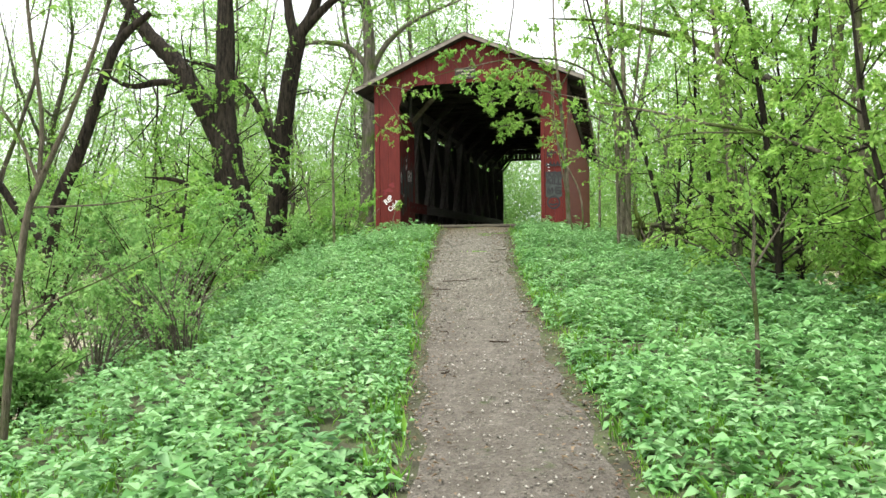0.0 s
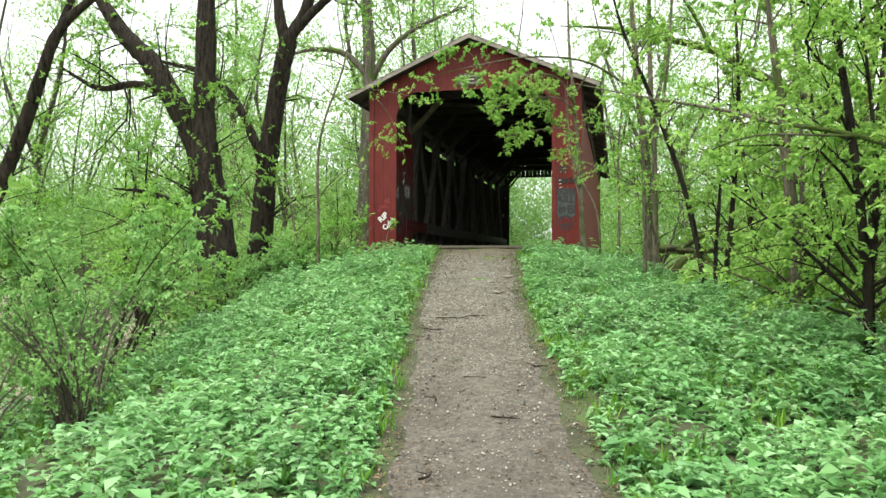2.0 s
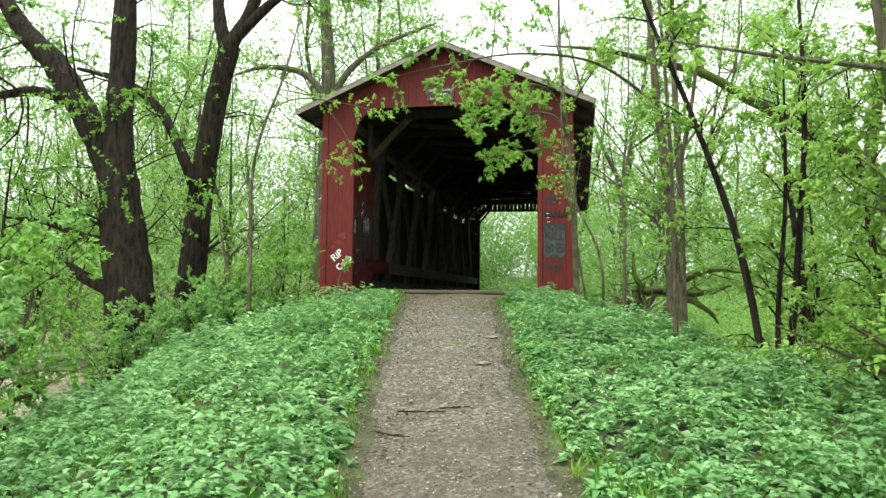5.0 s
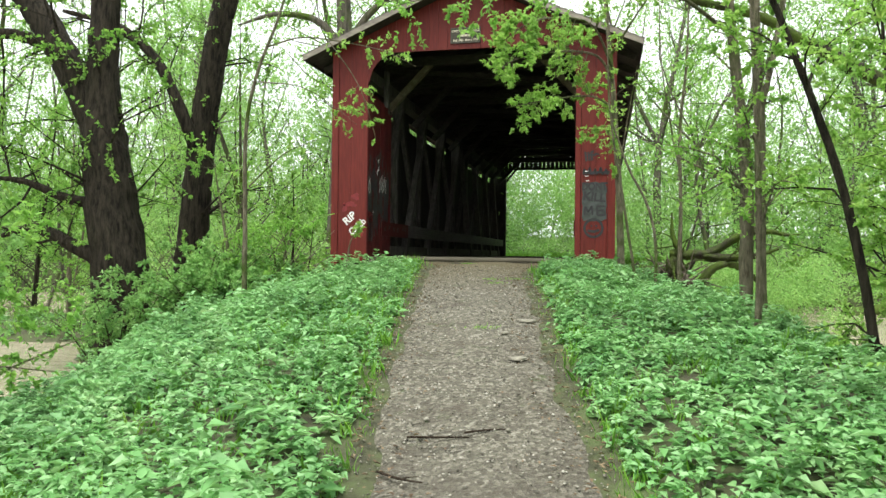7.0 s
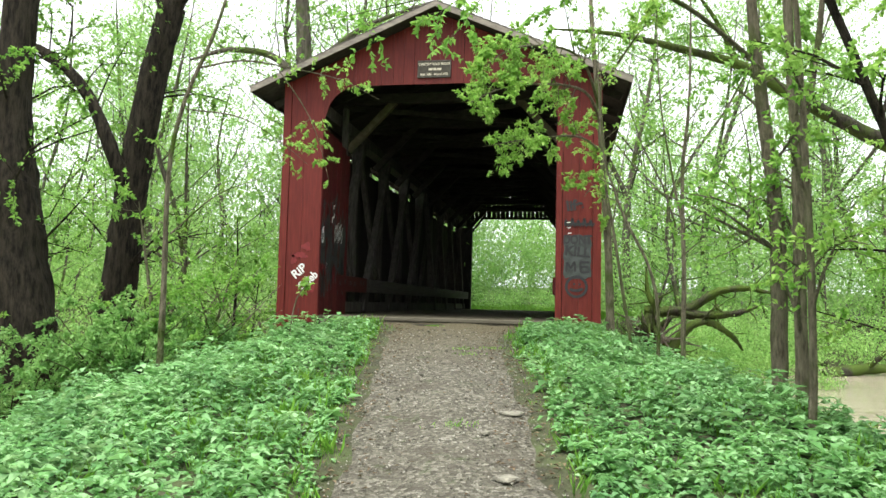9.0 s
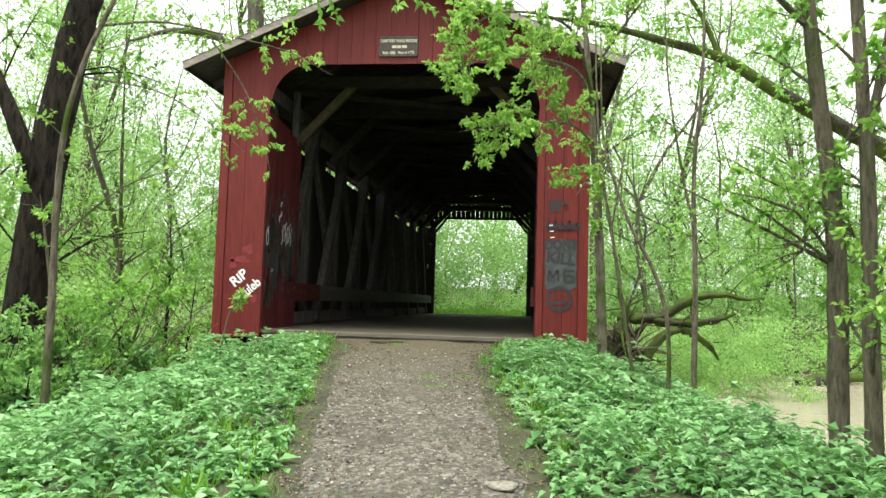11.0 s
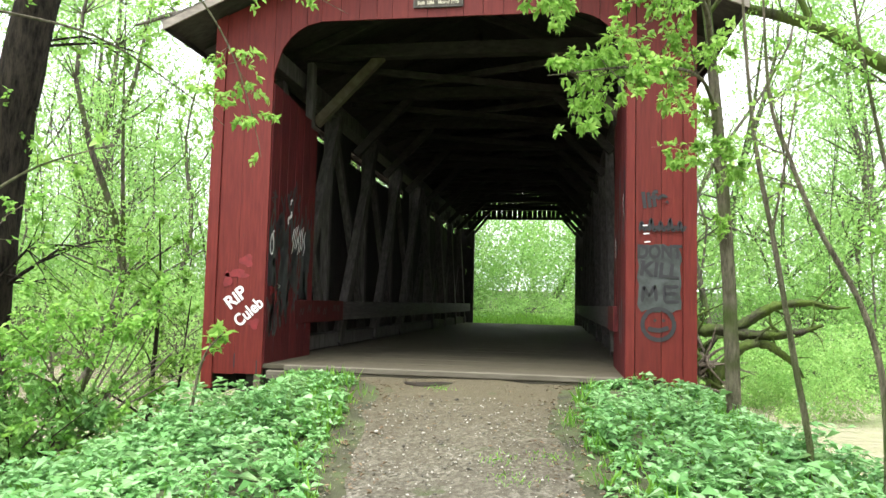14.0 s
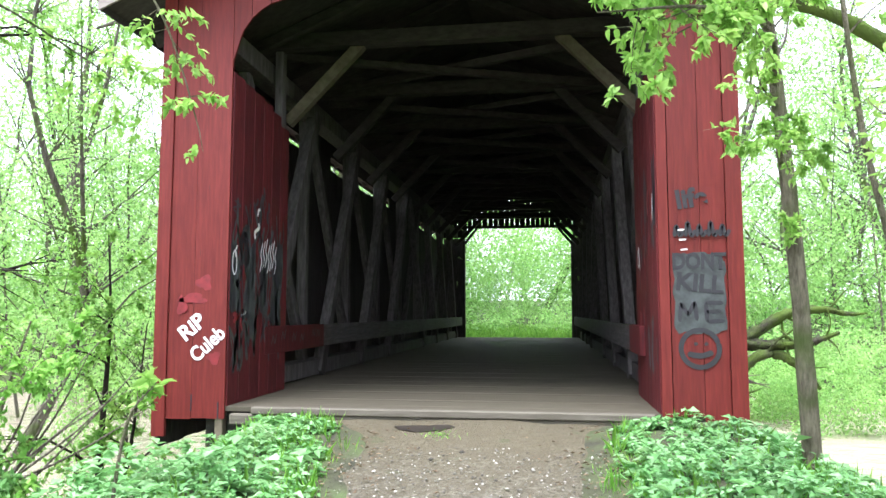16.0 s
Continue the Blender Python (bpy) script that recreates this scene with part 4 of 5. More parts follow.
tree("tree", "slim dark tree, second of a pair on the river bank", [
    ([(4.4, -5.3, -1.05), (4.37, -5.3, -0.47), (4.35, -5.3, 0.54), (4.34, -5.3, 1.6), (4.27, -5.3, 3.2), (4.25, -5.2, 6.5)], [0.072, 0.061, 0.056, 0.050, 0.043, 0.011], 0.9),
    ([(4.34, -5.3, 1.7), (4.5, -5.3, 2.5), (4.6, -5.3, 3.4), (4.7, -5.3, 5.0)], [0.036, 0.029, 0.022, 0.007], 0.5),
], BARK, LEAF_TREE, 26, 13, 1.3, (0.068, 0.037), 14, 0.3, 2, 9)
tree("tree", "many-stemmed young tree with fresh leaves on the bank", [
    ([(5.05, -6.9, -1.7), (5.02, -6.9, -0.9), (4.75, -6.9, 0.6), (4.25, -6.9, 2.1), (3.75, -6.9, 3.4), (3.4, -6.9, 5.0)], [0.054, 0.047, 0.040, 0.032, 0.022, 0.007], 1.0),
    ([(5.25, -6.9, -1.7), (5.3, -6.9, -0.74), (5.42, -6.9, 0.6), (5.5, -6.9, 2.2), (5.4, -6.9, 4.6)], [0.050, 0.043, 0.036, 0.027, 0.009], 1.0),
    ([(5.2, -6.95, -1.7), (5.15, -7.0, -0.4), (5.2, -7.2, 1.0), (5.1, -7.6, 2.6)], [0.036, 0.030, 0.022, 0.007], 0.8),
], BARK_DARK, LEAF_SPRING, 27, 14, 1.3, (0.062, 0.034), 15, 0.25, 2, 8)
tree("tree", "slim tree with low leafy branches near the portal", [
    ([(4.15, -6.2, -1.2), (4.15, -6.3, 0.05), (4.1, -6.3, 1.75), (4.0, -6.3, 3.4), (3.8, -6.2, 5.5)], [0.036, 0.032, 0.027, 0.020, 0.006], 1.0),
], BARK, LEAF_SPRING, 28, 13, 1.1, (0.062, 0.034), 14, 0.3, 2, 8)
for i, (x, y, h, s) in enumerate(((6.0, -11.0, 5.2, 31), (7.4, -9.4, 7.0, 32), (6.9, -13.2, 5.5, 33), (8.6, -12.0, 7.5, 34), (9.2, -8.2, 8.5, 35), (8.0, -6.2, 8.0, 36), (6.2, -4.6, 6.0, 37), (10.5, -10.4, 9.0, 38), (7.0, -7.6, 7.5, 39), (5.9, -8.6, 6.0, 40), (7.5, -11.5, 4.6, 101), (8.3, -7.4, 6.0, 102), (6.7, -6.0, 5.0, 103), (9.4, -11.2, 6.0, 104))):
    z = ground_at(x, y)
    lean = (i % 3 - 1) * 0.35
    tree("tree", "slender bank tree with layered fresh green leaves", [
        ([(x, y, z - 0.3), (x + 0.02, y, z + 0.5), (x + lean * 0.4, y - 0.1, z + h * 0.4), (x + lean, y, z + h * 0.75), (x + lean * 1.3, y, z + h)], [0.06 + 0.004 * (i % 10), 0.05 + 0.004 * (i % 10), 0.04 + 0.003 * (i % 10), 0.025, 0.006], 1.0),
        ([(x, y, z + 0.4), (x - lean * 0.9 - 0.2, y + 0.1, z + h * 0.35), (x - lean - 0.35, y + 0.2, z + h * 0.7)], [0.035, 0.026, 0.008], 0.6),
    ], BARK if i % 2 else BARK_DARK, LEAF_SPRING, s, 26, 1.7, (0.066, 0.037), 22, 0.08, 2, 8)
tree("tree", "large leaning tree stretching a mossy limb over the river", [
    ([(14.2, 9.6, -2.7), (13.2, 9.3, 1.6), (11.7, 9.1, 4.3), (10.13, 9.0, 5.31), (8.44, 9.0, 6.32), (7.06, 9.0, 7.22), (5.64, 9.0, 7.69), (3.6, 9.0, 8.25), (1.6, 9.0, 8.5)], [0.34, 0.28, 0.24, 0.2, 0.17, 0.14, 0.11, 0.07, 0.02], 1.0),
    ([(11.9, 9.1, 4.0), (12.3, 9.0, 7.0), (12.6, 9.2, 11.0)], [0.2, 0.14, 0.04], 0.8),
    ([(7.0, 9.0, 7.2), (6.4, 9.0, 8.6), (5.2, 9.1, 10.4)], [0.08, 0.06, 0.02], 0.6),
], MOSSY, LEAF_TREE, 45, 13, 2.2, (0.09, 0.05), 12, 0.35, 2, 10)
tree("tree", "tall pale-barked tree rising behind the bridge's roof", [
    ([(-6.6, 10.0, -2.8), (-6.5, 10.0, 2.0), (-6.35, 10.0, 6.0), (-6.35, 10.0, 8.6), (-6.6, 10.0, 12.0), (-6.5, 10.0, 16.0)], [0.36, 0.31, 0.28, 0.25, 0.18, 0.05], 1.0),
    ([(-6.35, 10.0, 7.2), (-7.3, 9.9, 8.2), (-8.8, 9.8, 8.5), (-10.3, 9.8, 8.2)], [0.14, 0.12, 0.09, 0.03], 0.7),
    ([(-6.3, 10.0, 7.0), (-5.5, 10.0, 8.3), (-4.2, 10.0, 9.2), (-2.2, 10.0, 9.9)], [0.15, 0.12, 0.09, 0.03], 0.8),
], BARK_FAR, LEAF_TREE, 46, 16, 2.6, (0.10, 0.055), 13, 0.3, 2, 10)
tree("tree", "verge tree reaching one leafy bough over the plants", [
    ([(6.9, -12.2, -2.1), (6.85, -12.2, -0.8), (6.6, -12.2, 0.4), (6.5, -12.3, 1.8), (6.3, -12.3, 3.6)], [0.055, 0.05, 0.042, 0.03, 0.008], 0.9),
    ([(6.65, -12.2, 0.2), (5.6, -12.3, 0.6), (4.95, -12.2, 0.77), (4.6, -12.1, 0.9), (3.9, -11.9, 1.1), (3.3, -11.7, 1.3)], [0.026, 0.022, 0.018, 0.015, 0.010, 0.003], 1.2),
    ([(5.5, -12.3, 0.62), (4.7, -12.9, 0.55), (4.2, -13.2, 0.35)], [0.012, 0.008, 0.003], 0.7),
], BARK, LEAF_SPRING, 47, 8, 0.6, (0.06, 0.03), 4, 0.25, 2, 7, True)
tree("sapling", "knee-high forked sapling among the plants", [
    ([(5.13, -14.5, -2.1), (5.13, -14.5, -1.32), (5.10, -14.5, -0.77), (5.11, -14.5, -0.41), (5.05, -14.5, 0.1)], [0.022, 0.019, 0.016, 0.012, 0.004], 0.7),
    ([(5.10, -14.5, -0.75), (5.25, -14.5, -0.5), (5.36, -14.5, -0.3)], [0.012, 0.009, 0.003], 0.4),
], BARK, LEAF_SPRING, 41, 8, 0.7, (0.075, 0.036), 6, 0.35, 1, 7, True)
tree("sapling", "twin-stemmed sapling standing at the water's edge", [
    ([(-4.2, -7.7, -2.35), (-4.28, -7.7, -1.5), (-4.35, -7.7, -0.6), (-4.2, -7.7, 0.5), (-4.1, -7.7, 1.6)], [0.05, 0.042, 0.034, 0.022, 0.006], 0.8),
    ([(-4.12, -7.7, -2.3), (-3.95, -7.7, -1.6), (-3.7, -7.7, -0.8), (-3.55, -7.7, 0.2)], [0.04, 0.032, 0.022, 0.006], 0.7),
], BARK_DARK, LEAF_BUSH, 42, 9, 1.0, (0.07, 0.036), 8, 0.35, 2, 8)
# leaning stem on the left verge, with sprays that hang before the portal
tree("tree", "slim leaning verge tree whose leafy sprays hang before the portal", [
    ([(-2.33, -4.5, -1.0), (-2.35, -4.5, -0.4), (-2.35, -4.5, 0.45), (-2.36, -4.5, 1.75), (-2.2, -4.5, 2.6), (-1.9, -4.4, 3.5), (-1.6, -4.2, 5.0)], [0.045, 0.04, 0.035, 0.028, 0.024, 0.02, 0.006], 0.6),
    ([(-2.05, -4.45, 3.0), (-1.95, -3.5, 3.4), (-1.5, -2.8, 3.5), (-0.86, -2.7, 3.35), (-0.33, -2.65, 3.08)], [0.014, 0.012, 0.010, 0.006, 0.002], 1.1),
    ([(-1.7, -3.0, 3.45), (-1.4, -2.8, 3.0), (-1.2, -2.75, 2.6), (-1.05, -2.7, 2.1), (-1.0, -2.7, 1.9)], [0.010, 0.008, 0.006, 0.004, 0.002], 0.9),
    ([(-2.2, -4.45, 2.5), (-1.9, -3.6, 2.6), (-1.6, -2.9, 2.4), (-1.3, -2.75, 2.15)], [0.010, 0.008, 0.005, 0.002], 0.7),
    ([(-2.3, -4.5, 1.0), (-1.9, -4.2, 1.5), (-1.5, -3.9, 1.75)], [0.012, 0.008, 0.003], 0.2),
], BARK, LEAF_SPRING, 43, 22, 0.40, (0.06, 0.03), 11, 0.35, 1, 8, True)
for i, (x, y, h, s) in enumerate(((-3.6, -2.2, 3.4, 51), (-4.4, 1.6, 4.5, 52), (-3.4, -8.8, 2.2, 53), (-9.5, -5.5, 5.0, 54), (-11.5, 3.0, 6.0, 55), (-13.5, 4.0, 7.0, 56), (-8.2, -12.5, 4.5, 57), (-10.5, -9.5, 6.0, 58))):
    z = max(ground_at(x, y), -2.6)
    lean = (i % 3 - 1) * 0.5
    tree("tree", "thin flood-bank tree with small spring leaves", [
        ([(x, y, z - 0.2), (x, y, z + 0.6), (x + lean * 0.4, y, z + h * 0.4), (x + lean, y + 0.1, z + h * 0.75), (x + lean * 1.2, y, z + h)], [0.055 + 0.006 * i, 0.05 + 0.005 * i, 0.038 + 0.003 * i, 0.022, 0.006], 1.0),
        ([(x, y, z + 0.3), (x - lean * 0.5 + 0.3, y + 0.1, z + h * 0.35), (x - lean + 0.45, y + 0.2, z + h * 0.75)], [0.035, 0.026, 0.007], 0.7),
    ], BARK_DARK if i % 2 else BARK, LEAF_TREE, s, 20, 1.6, (0.068, 0.036), 18, 0.15, 2, 8)


# ---- bushes ----
def bush(x, y, size, seed, leaf_material, stems=14, label="", leaf=(0.06, 0.032), per=10, dead=0.0):
    rng = np.random.default_rng(seed)
    z = ground_at(x, y)
    root = thing("bush", (x, y, z), label, "bush")
    wood, leaves = Wood(rng), Leaves(rng)
    for i in range(stems):
        a = rng.random() * 6.28
        out = size * rng.uniform(0.25, 0.9)
        up = size * rng.uniform(0.6, 1.15)
        o = np.array([math.cos(a), math.sin(a), 0])
        p0 = o * size * 0.12 * rng.random()
        line, rad = wood.limb([p0 - np.array([0, 0, 0.1]), p0 + o * out * 0.35 + np.array([0, 0, up * 0.6]), o * out + np.array([0, 0, up])], [0.014, 0.009, 0.003], 5, 3, 0.05)
        if rng.random() > dead:
            sprout(wood, leaves, line, rad, rng, 5, size * 0.5, 0.2, 0.3, leaf, per, 2)
    wood.made("stem", TWIG if dead < 0.5 else DEADWOOD, root)
    if leaves.v:
        leaves.made("foliage", leaf_material, root)
    return root


for x, y, size, seed in ((-2.1, -11.5, 2.1, 61), (-3.3, -12.6, 2.4, 62), (-3.4, -10.6, 1.2, 63), (-3.2, -2.5, 1.35, 67), (-3.6, -1.0, 1.1, 68), (-4.6, -2.6, 1.75, 69), (-4.9, 0.6, 1.6, 70), (-5.3, -3.3, 1.85, 71), (-1.2, -15.2, 0.9, 72), (-3.0, -3.9, 0.75, 73), (-3.7, -3.4, 1.3, 74), (-4.1, -1.6, 1.5, 75), (-2.6, -14.2, 1.5, 76)):
    bush(x, y, size, seed, LEAF_BUSH, 16, "dense low bush with small soft green leaves", (0.066, 0.034), 9)
for x, y, size, seed in ((6.4, -7.8, 1.1, 81), (7.2, -6.0, 1.2, 82), (5.6, -4.0, 0.9, 83), (5.4, -2.6, 0.9, 84), (7.6, -10.6, 1.3, 85), (8.8, -9.4, 1.5, 86), (9.8, -12.5, 1.6, 87), (7.8, -14.5, 1.2, 88), (10.4, -7.4, 1.6, 89)):
    bush(x, y, size, seed, LEAF_SPRING, 14, "loose bank-side bush in fresh light-green leaf", (0.07, 0.037), 10)
for x, y, size, seed in ((-1.2, -12.9, 1.15, 91), (-1.9, -12.2, 1.2, 92), (-2.9, -0.9, 0.8, 93), (-0.55, -13.5, 0.85, 94), (-1.5, -13.7, 1.0, 98)):
    bush(x, y, size, seed, LEAF_BUSH, 22, "tangle of bare dead stems and brush", (0.05, 0.025), 4, 0.7)
# dead twigs leaning against the portal corner
rng = np.random.default_rng(95)
brush = thing("dead_branch", (-3.6, -1.3, -0.75), "bare grey fallen branch leaning towards the bridge", "branch")
for i in range(9):
    wood = Wood(rng)
    e = np.array([1.0 + rng.uniform(-0.3, 0.6), rng.uniform(-0.4, 0.7), 1.1 + rng.uniform(-0.5, 0.55)])
    wood.limb([rng.normal(0, 0.1, 3), e * 0.5 + rng.normal(0, 0.06, 3), e], [0.014, 0.009, 0.003], 5, 4)
    wood.made("limb", DEADWOOD, brush)

tree("sapling", "thin sapling with a drooping leafy top beside the portal", [
    ([(-1.48, -2.8, -0.75), (-1.44, -2.8, -0.1), (-1.36, -2.8, 0.3), (-1.2, -2.8, 0.5)], [0.014, 0.012, 0.009, 0.004], 1.0),
], BARK, LEAF_SPRING, 97, 8, 0.28, (0.075, 0.034), 6, 0.7, 1, 6, True)
# fallen tree and driftwood on the far side of the river
rng = np.random.default_rng(96)
log = thing("fallen_tree", (5.9, 14.0, -2.2), "fallen mossy tree with broken limbs and upturned roots across the river", "fallen tree")
for pts, radii in (
    ([(-0.9, 0.2, 2.35), (-0.2, 0.1, 2.35), (0.5, 0, 2.42), (1.15, -0.1, 2.85), (1.65, -0.2, 3.12), (2.45, -0.3, 3.2), (3.0, -0.4, 3.08), (3.4, -0.6, 3.1)], [0.18, 0.18, 0.15, 0.14, 0.12, 0.09, 0.06, 0.015]),
    ([(-0.1, -0.2, 0.7), (0.1, -0.3, 1.25), (0.6, -0.4, 1.9), (1.2, -0.4, 2.02), (1.6, -0.4, 1.8), (2.0, -0.3, 1.5), (2.3, -0.2, 1.1)], [0.16, 0.15, 0.13, 0.12, 0.10, 0.08, 0.03]),
    ([(0.3, 0, 2.3), (1.0, -0.3, 2.25), (2.0, -0.5, 2.35), (2.7, -0.6, 2.6)], [0.16, 0.14, 0.1, 0.04]),
    ([(-0.5, 0.1, 2.4), (-0.8, 0.1, 3.0), (-0.85, 0.2, 3.9)], [0.12, 0.08, 0.03]),
    ([(-0.7, 0, 2.2), (-1.1, -0.3, 1.3), (-0.9, -0.4, 0.3), (-0.5, -0.4, -0.4)], [0.2, 0.17, 0.13, 0.1]),
):
    wood = Wood(rng)
    line, rad = wood.limb(pts, radii, 10, 6, 0.13)
    for _ in range(5):
        k = rng.integers(3, len(line) - 2)
        d = rng.normal(0, 1, 3) * (1, 0.5, 1) + np.array([0, -0.2, 0.4])
        d /= np.linalg.norm(d)
        q = line[k] + d * rng.uniform(0.4, 1.2)
        wood.limb([line[k], (line[k] + q) / 2 + rng.normal(0, 0.08, 3), q], [rad[k] * 0.4, rad[k] * 0.25, 0.008], 5, 3, 0.1)
    wood.made("limb", MOSSY, log)
for i in range(70):
    wood = Wood(rng)
    a = rng.random() * 6.28
    d = np.array([math.cos(a), -0.6 * rng.random(), math.sin(a)])
    o = np.array([-0.6, -0.1, 1.5]) + rng.normal(0, 0.3, 3) * (0.6, 0.4, 1.2)
    wood.limb([o, o + d * 0.45 + rng.normal(0, 0.12, 3), o + d * rng.uniform(0.7, 1.5) + rng.normal(0, 0.22, 3)], [0.065, 0.04, 0.008], 6, 3, 0.1)
    wood.made("root", DEADWOOD if i % 2 else MOSSY, log)
for i, (x, y, a) in enumerate(((11.5, 22.0, 0.2), (16.5, 24.5, -0.3), (14.0, 19.0, 0.5), (-12, 19.5, 0.2))):
    rng = np.random.default_rng(100 + i)
    drift = thing("driftwood_log", (x, y, WATER_Z), "dark wet driftwood log at the water line", "log", "driftwood along the bank")
    w2 = Wood(rng)
    c, s = math.cos(a), math.sin(a)
    w2.limb([(-2.2 * c, -2.2 * s, -0.1), (0, 0.1, 0.25), (2.2 * c, 2.2 * s, 0.15)], [0.3, 0.24, 0.12], 9, 5, 0.1)
    w2.made("log", MOSSY, drift)
    w2 = Wood(rng)
    w2.limb([(0, 0.1, 0.25), (0.5, -0.4, 0.9), (0.7, -0.6, 1.5)], [0.13, 0.08, 0.03], 7, 4, 0.1)
    w2.made("limb", MOSSY, drift)

# ---- woods on the far banks ----
rng = np.random.default_rng(200)
wood, leaves, under = Wood(rng), Leaves(rng), Leaves(rng)


def woodland(x, y, h, r, crown, leaf=0.18, z=None, low=0.16, more=0):
    z = ground_at(x, y) if z is None else z
    lean = rng.normal(0, 0.13, 2) * h
    bow = rng.normal(0, 0.05, 2) * h
    p = [np.array([x, y, z - 0.3]), np.array([x + lean[0] * 0.25 + bow[0], y + lean[1] * 0.25 + bow[1], z + h * 0.3]), np.array([x + lean[0] * 0.7 - bow[0] * 0.6, y + lean[1] * 0.7, z + h * 0.65]), np.array([x + lean[0], y + lean[1], z + h])]
    line, rad = wood.limb(p, [r, r * 0.75, r * 0.4, r * 0.1], 5, 3, 0.05)
    if r > 0.1:
        f, g = line[3], rng.normal(0, 0.22, 2) * h
        wood.limb([f, f + np.array([g[0] * 0.6, g[1] * 0.6, h * 0.22]), f + np.array([g[0], g[1], h * 0.5])], [r * 0.55, r * 0.35, r * 0.06], 5, 2, 0.05)
    for _ in range(int(10 + h * 0.75) + more):
        s = low + (0.98 - low) * rng.random()
        i = min(len(line) - 2, int(s * (len(line) - 1)))
        a = rng.random() * 6.28
        size = h * rng.uniform(0.10, 0.24) * (1.2 - 0.6 * s)
        d = np.array([math.cos(a), math.sin(a), rng.uniform(0.2, 1.1)])
        e = line[i] + d * size
        wood.limb([line[i], line[i] + d * size * 0.5 + rng.normal(0, 0.06, 3) * size, e], [rad[i] * 0.4, rad[i] * 0.22, 0.012], 3, 1, 0.03)
        k = int(crown * rng.uniform(0.4, 1.4))
        leaves.puff(e - d * size * 0.25, np.array([0.75, 0.75, 0.5]) * size * rng.uniform(0.7, 1.2), k, leaf, leaf * 0.6, 0.1, far=True)


count = 0
while count < 300:
    zone = rng.random()
    if zone < 0.66:
        x, y = rng.uniform(-50, 48), 22 + 42 * rng.random() ** 1.4
    elif zone < 0.84:
        x, y = rng.uniform(-44, -22), rng.uniform(-16, 30)
    else:
        x, y = rng.uniform(28, 48), rng.uniform(-10, 30)
    if abs(x + 0.02 * (y - 20)) < 3.2 and y < 40 or ground_at(x, y) < WATER_Z + 0.2:
        continue
    woodland(x, y, rng.uniform(8, 20), rng.uniform(0.04, 0.16), 58, 0.185 + 0.003 * max(0, y - 25))
    count += 1
for x, y, h in ((-8.5, 24, 21), (-14, 26, 22), (-19, 23, 20), (-5.0, 29, 20), (5.5, 27, 21), (10, 30, 22), (15, 34, 21), (-25, 27, 22), (22, 36, 22), (0.5, 44, 22), (-11, 36, 23), (-31, 20, 20), (28, 33, 20)):
    woodland(x, y, h, 0.26, 170, 0.19, None, 0.3, 12)
for x, y, h in ((12.5, -3.0, 13), (14.5, -8.0, 14), (17, -1.0, 14), (12.0, -13.0, 12), (-12, -4.0, 12), (-15, -9.5, 13), (-10.5, 7.5, 13)):
    woodland(x, y, h, 0.13, 200, 0.10, -2.7, 0.25, 12)
# flooded trees standing in the backwater on both sides
for _ in range(20):
    x, y = rng.uniform(-26, -12.5), rng.uniform(-9, 19)
    woodland(x, y, rng.uniform(4, 12), rng.uniform(0.04, 0.12), 90, 0.11, -2.7, 0.2)
for _ in range(26):
    x, y = rng.uniform(11.5, 24), rng.uniform(-15, 4)
    woodland(x, y, rng.uniform(5, 13), rng.uniform(0.04, 0.12), 95, 0.11, -2.7, 0.12)
for _ in range(1250):
    zone = rng.random()
    if zone < 0.74:
        x, y = rng.uniform(-46, 44), 18.5 + 26 * rng.random() ** 1.5
    elif zone < 0.88:
        x, y = rng.uniform(-42, -22), rng.uniform(-16, 30)
    else:
        x, y = rng.uniform(27, 42), rng.uniform(-10, 30)
    if abs(x + 0.3) < 2.9 and y < 35:
        continue
    z = ground_at(x, y)
    if z < WATER_Z - 0.1:
        continue
    s = rng.uniform(0.7, 2.4) * (1 + 0.5 * smooth(26, 34, y))
    for _ in range(3):
        o = rng.normal(0, 0.55, 3) * s
        under.puff((x + o[0], y + o[1], z + s * rng.uniform(0.2, 2.4)), (s * 0.85, s * 0.85, s * 0.6), 112, 0.165, 0.10, 0.15, far=True)
for _ in range(90):
    x, y = rng.uniform(9, 22), rng.uniform(20.5, 27)
    s = rng.uniform(0.8, 1.9)
    under.puff((x, y, max(ground_at(x, y), WATER_Z) + s * rng.uniform(0.0, 1.5)), (s, s, s * 0.7), 170, 0.13, 0.08, 0.15, far=True)
for _ in range(60):
    x, y = rng.uniform(5.5, 12), rng.uniform(17.5, 21)
    s = rng.uniform(0.6, 1.3)
    under.puff((x, y, -2.0 + s * rng.uniform(0.1, 1.7)), (s, s, s * 0.6), 160, 0.12, 0.075, 0.15, far=True)
for _ in range(46):
    x, y = rng.uniform(6.6, 11.5), rng.uniform(14.3, 17)
    s = rng.uniform(0.35, 0.8)
    under.puff((x, y, -2.1 + rng.uniform(0.1, 2.4) * rng.random()), (s, s, s * 0.7), 170, 0.095, 0.058, 0.15, far=True)
for _ in range(30):
    x, y = rng.uniform(7.4, 12), rng.uniform(12.4, 13.7)
    s = rng.uniform(0.35, 0.7)
    under.puff((x, y, -2.1 + 2.3 * rng.random() ** 1.5), (s, s, s * 0.7), 140, 0.095, 0.058, 0.15, far=True)
for _ in range(34):
    x, y = rng.uniform(-17, -6), rng.uniform(6, 18)
    for _ in range(4):
        s = rng.uniform(0.5, 1.1)
        under.puff((x + rng.normal(0, 0.7), y + rng.normal(0, 0.7), -2.0 + 3.4 * rng.random()), (s, s, s * 0.7), 130, 0.11, 0.065, 0.15, far=True)
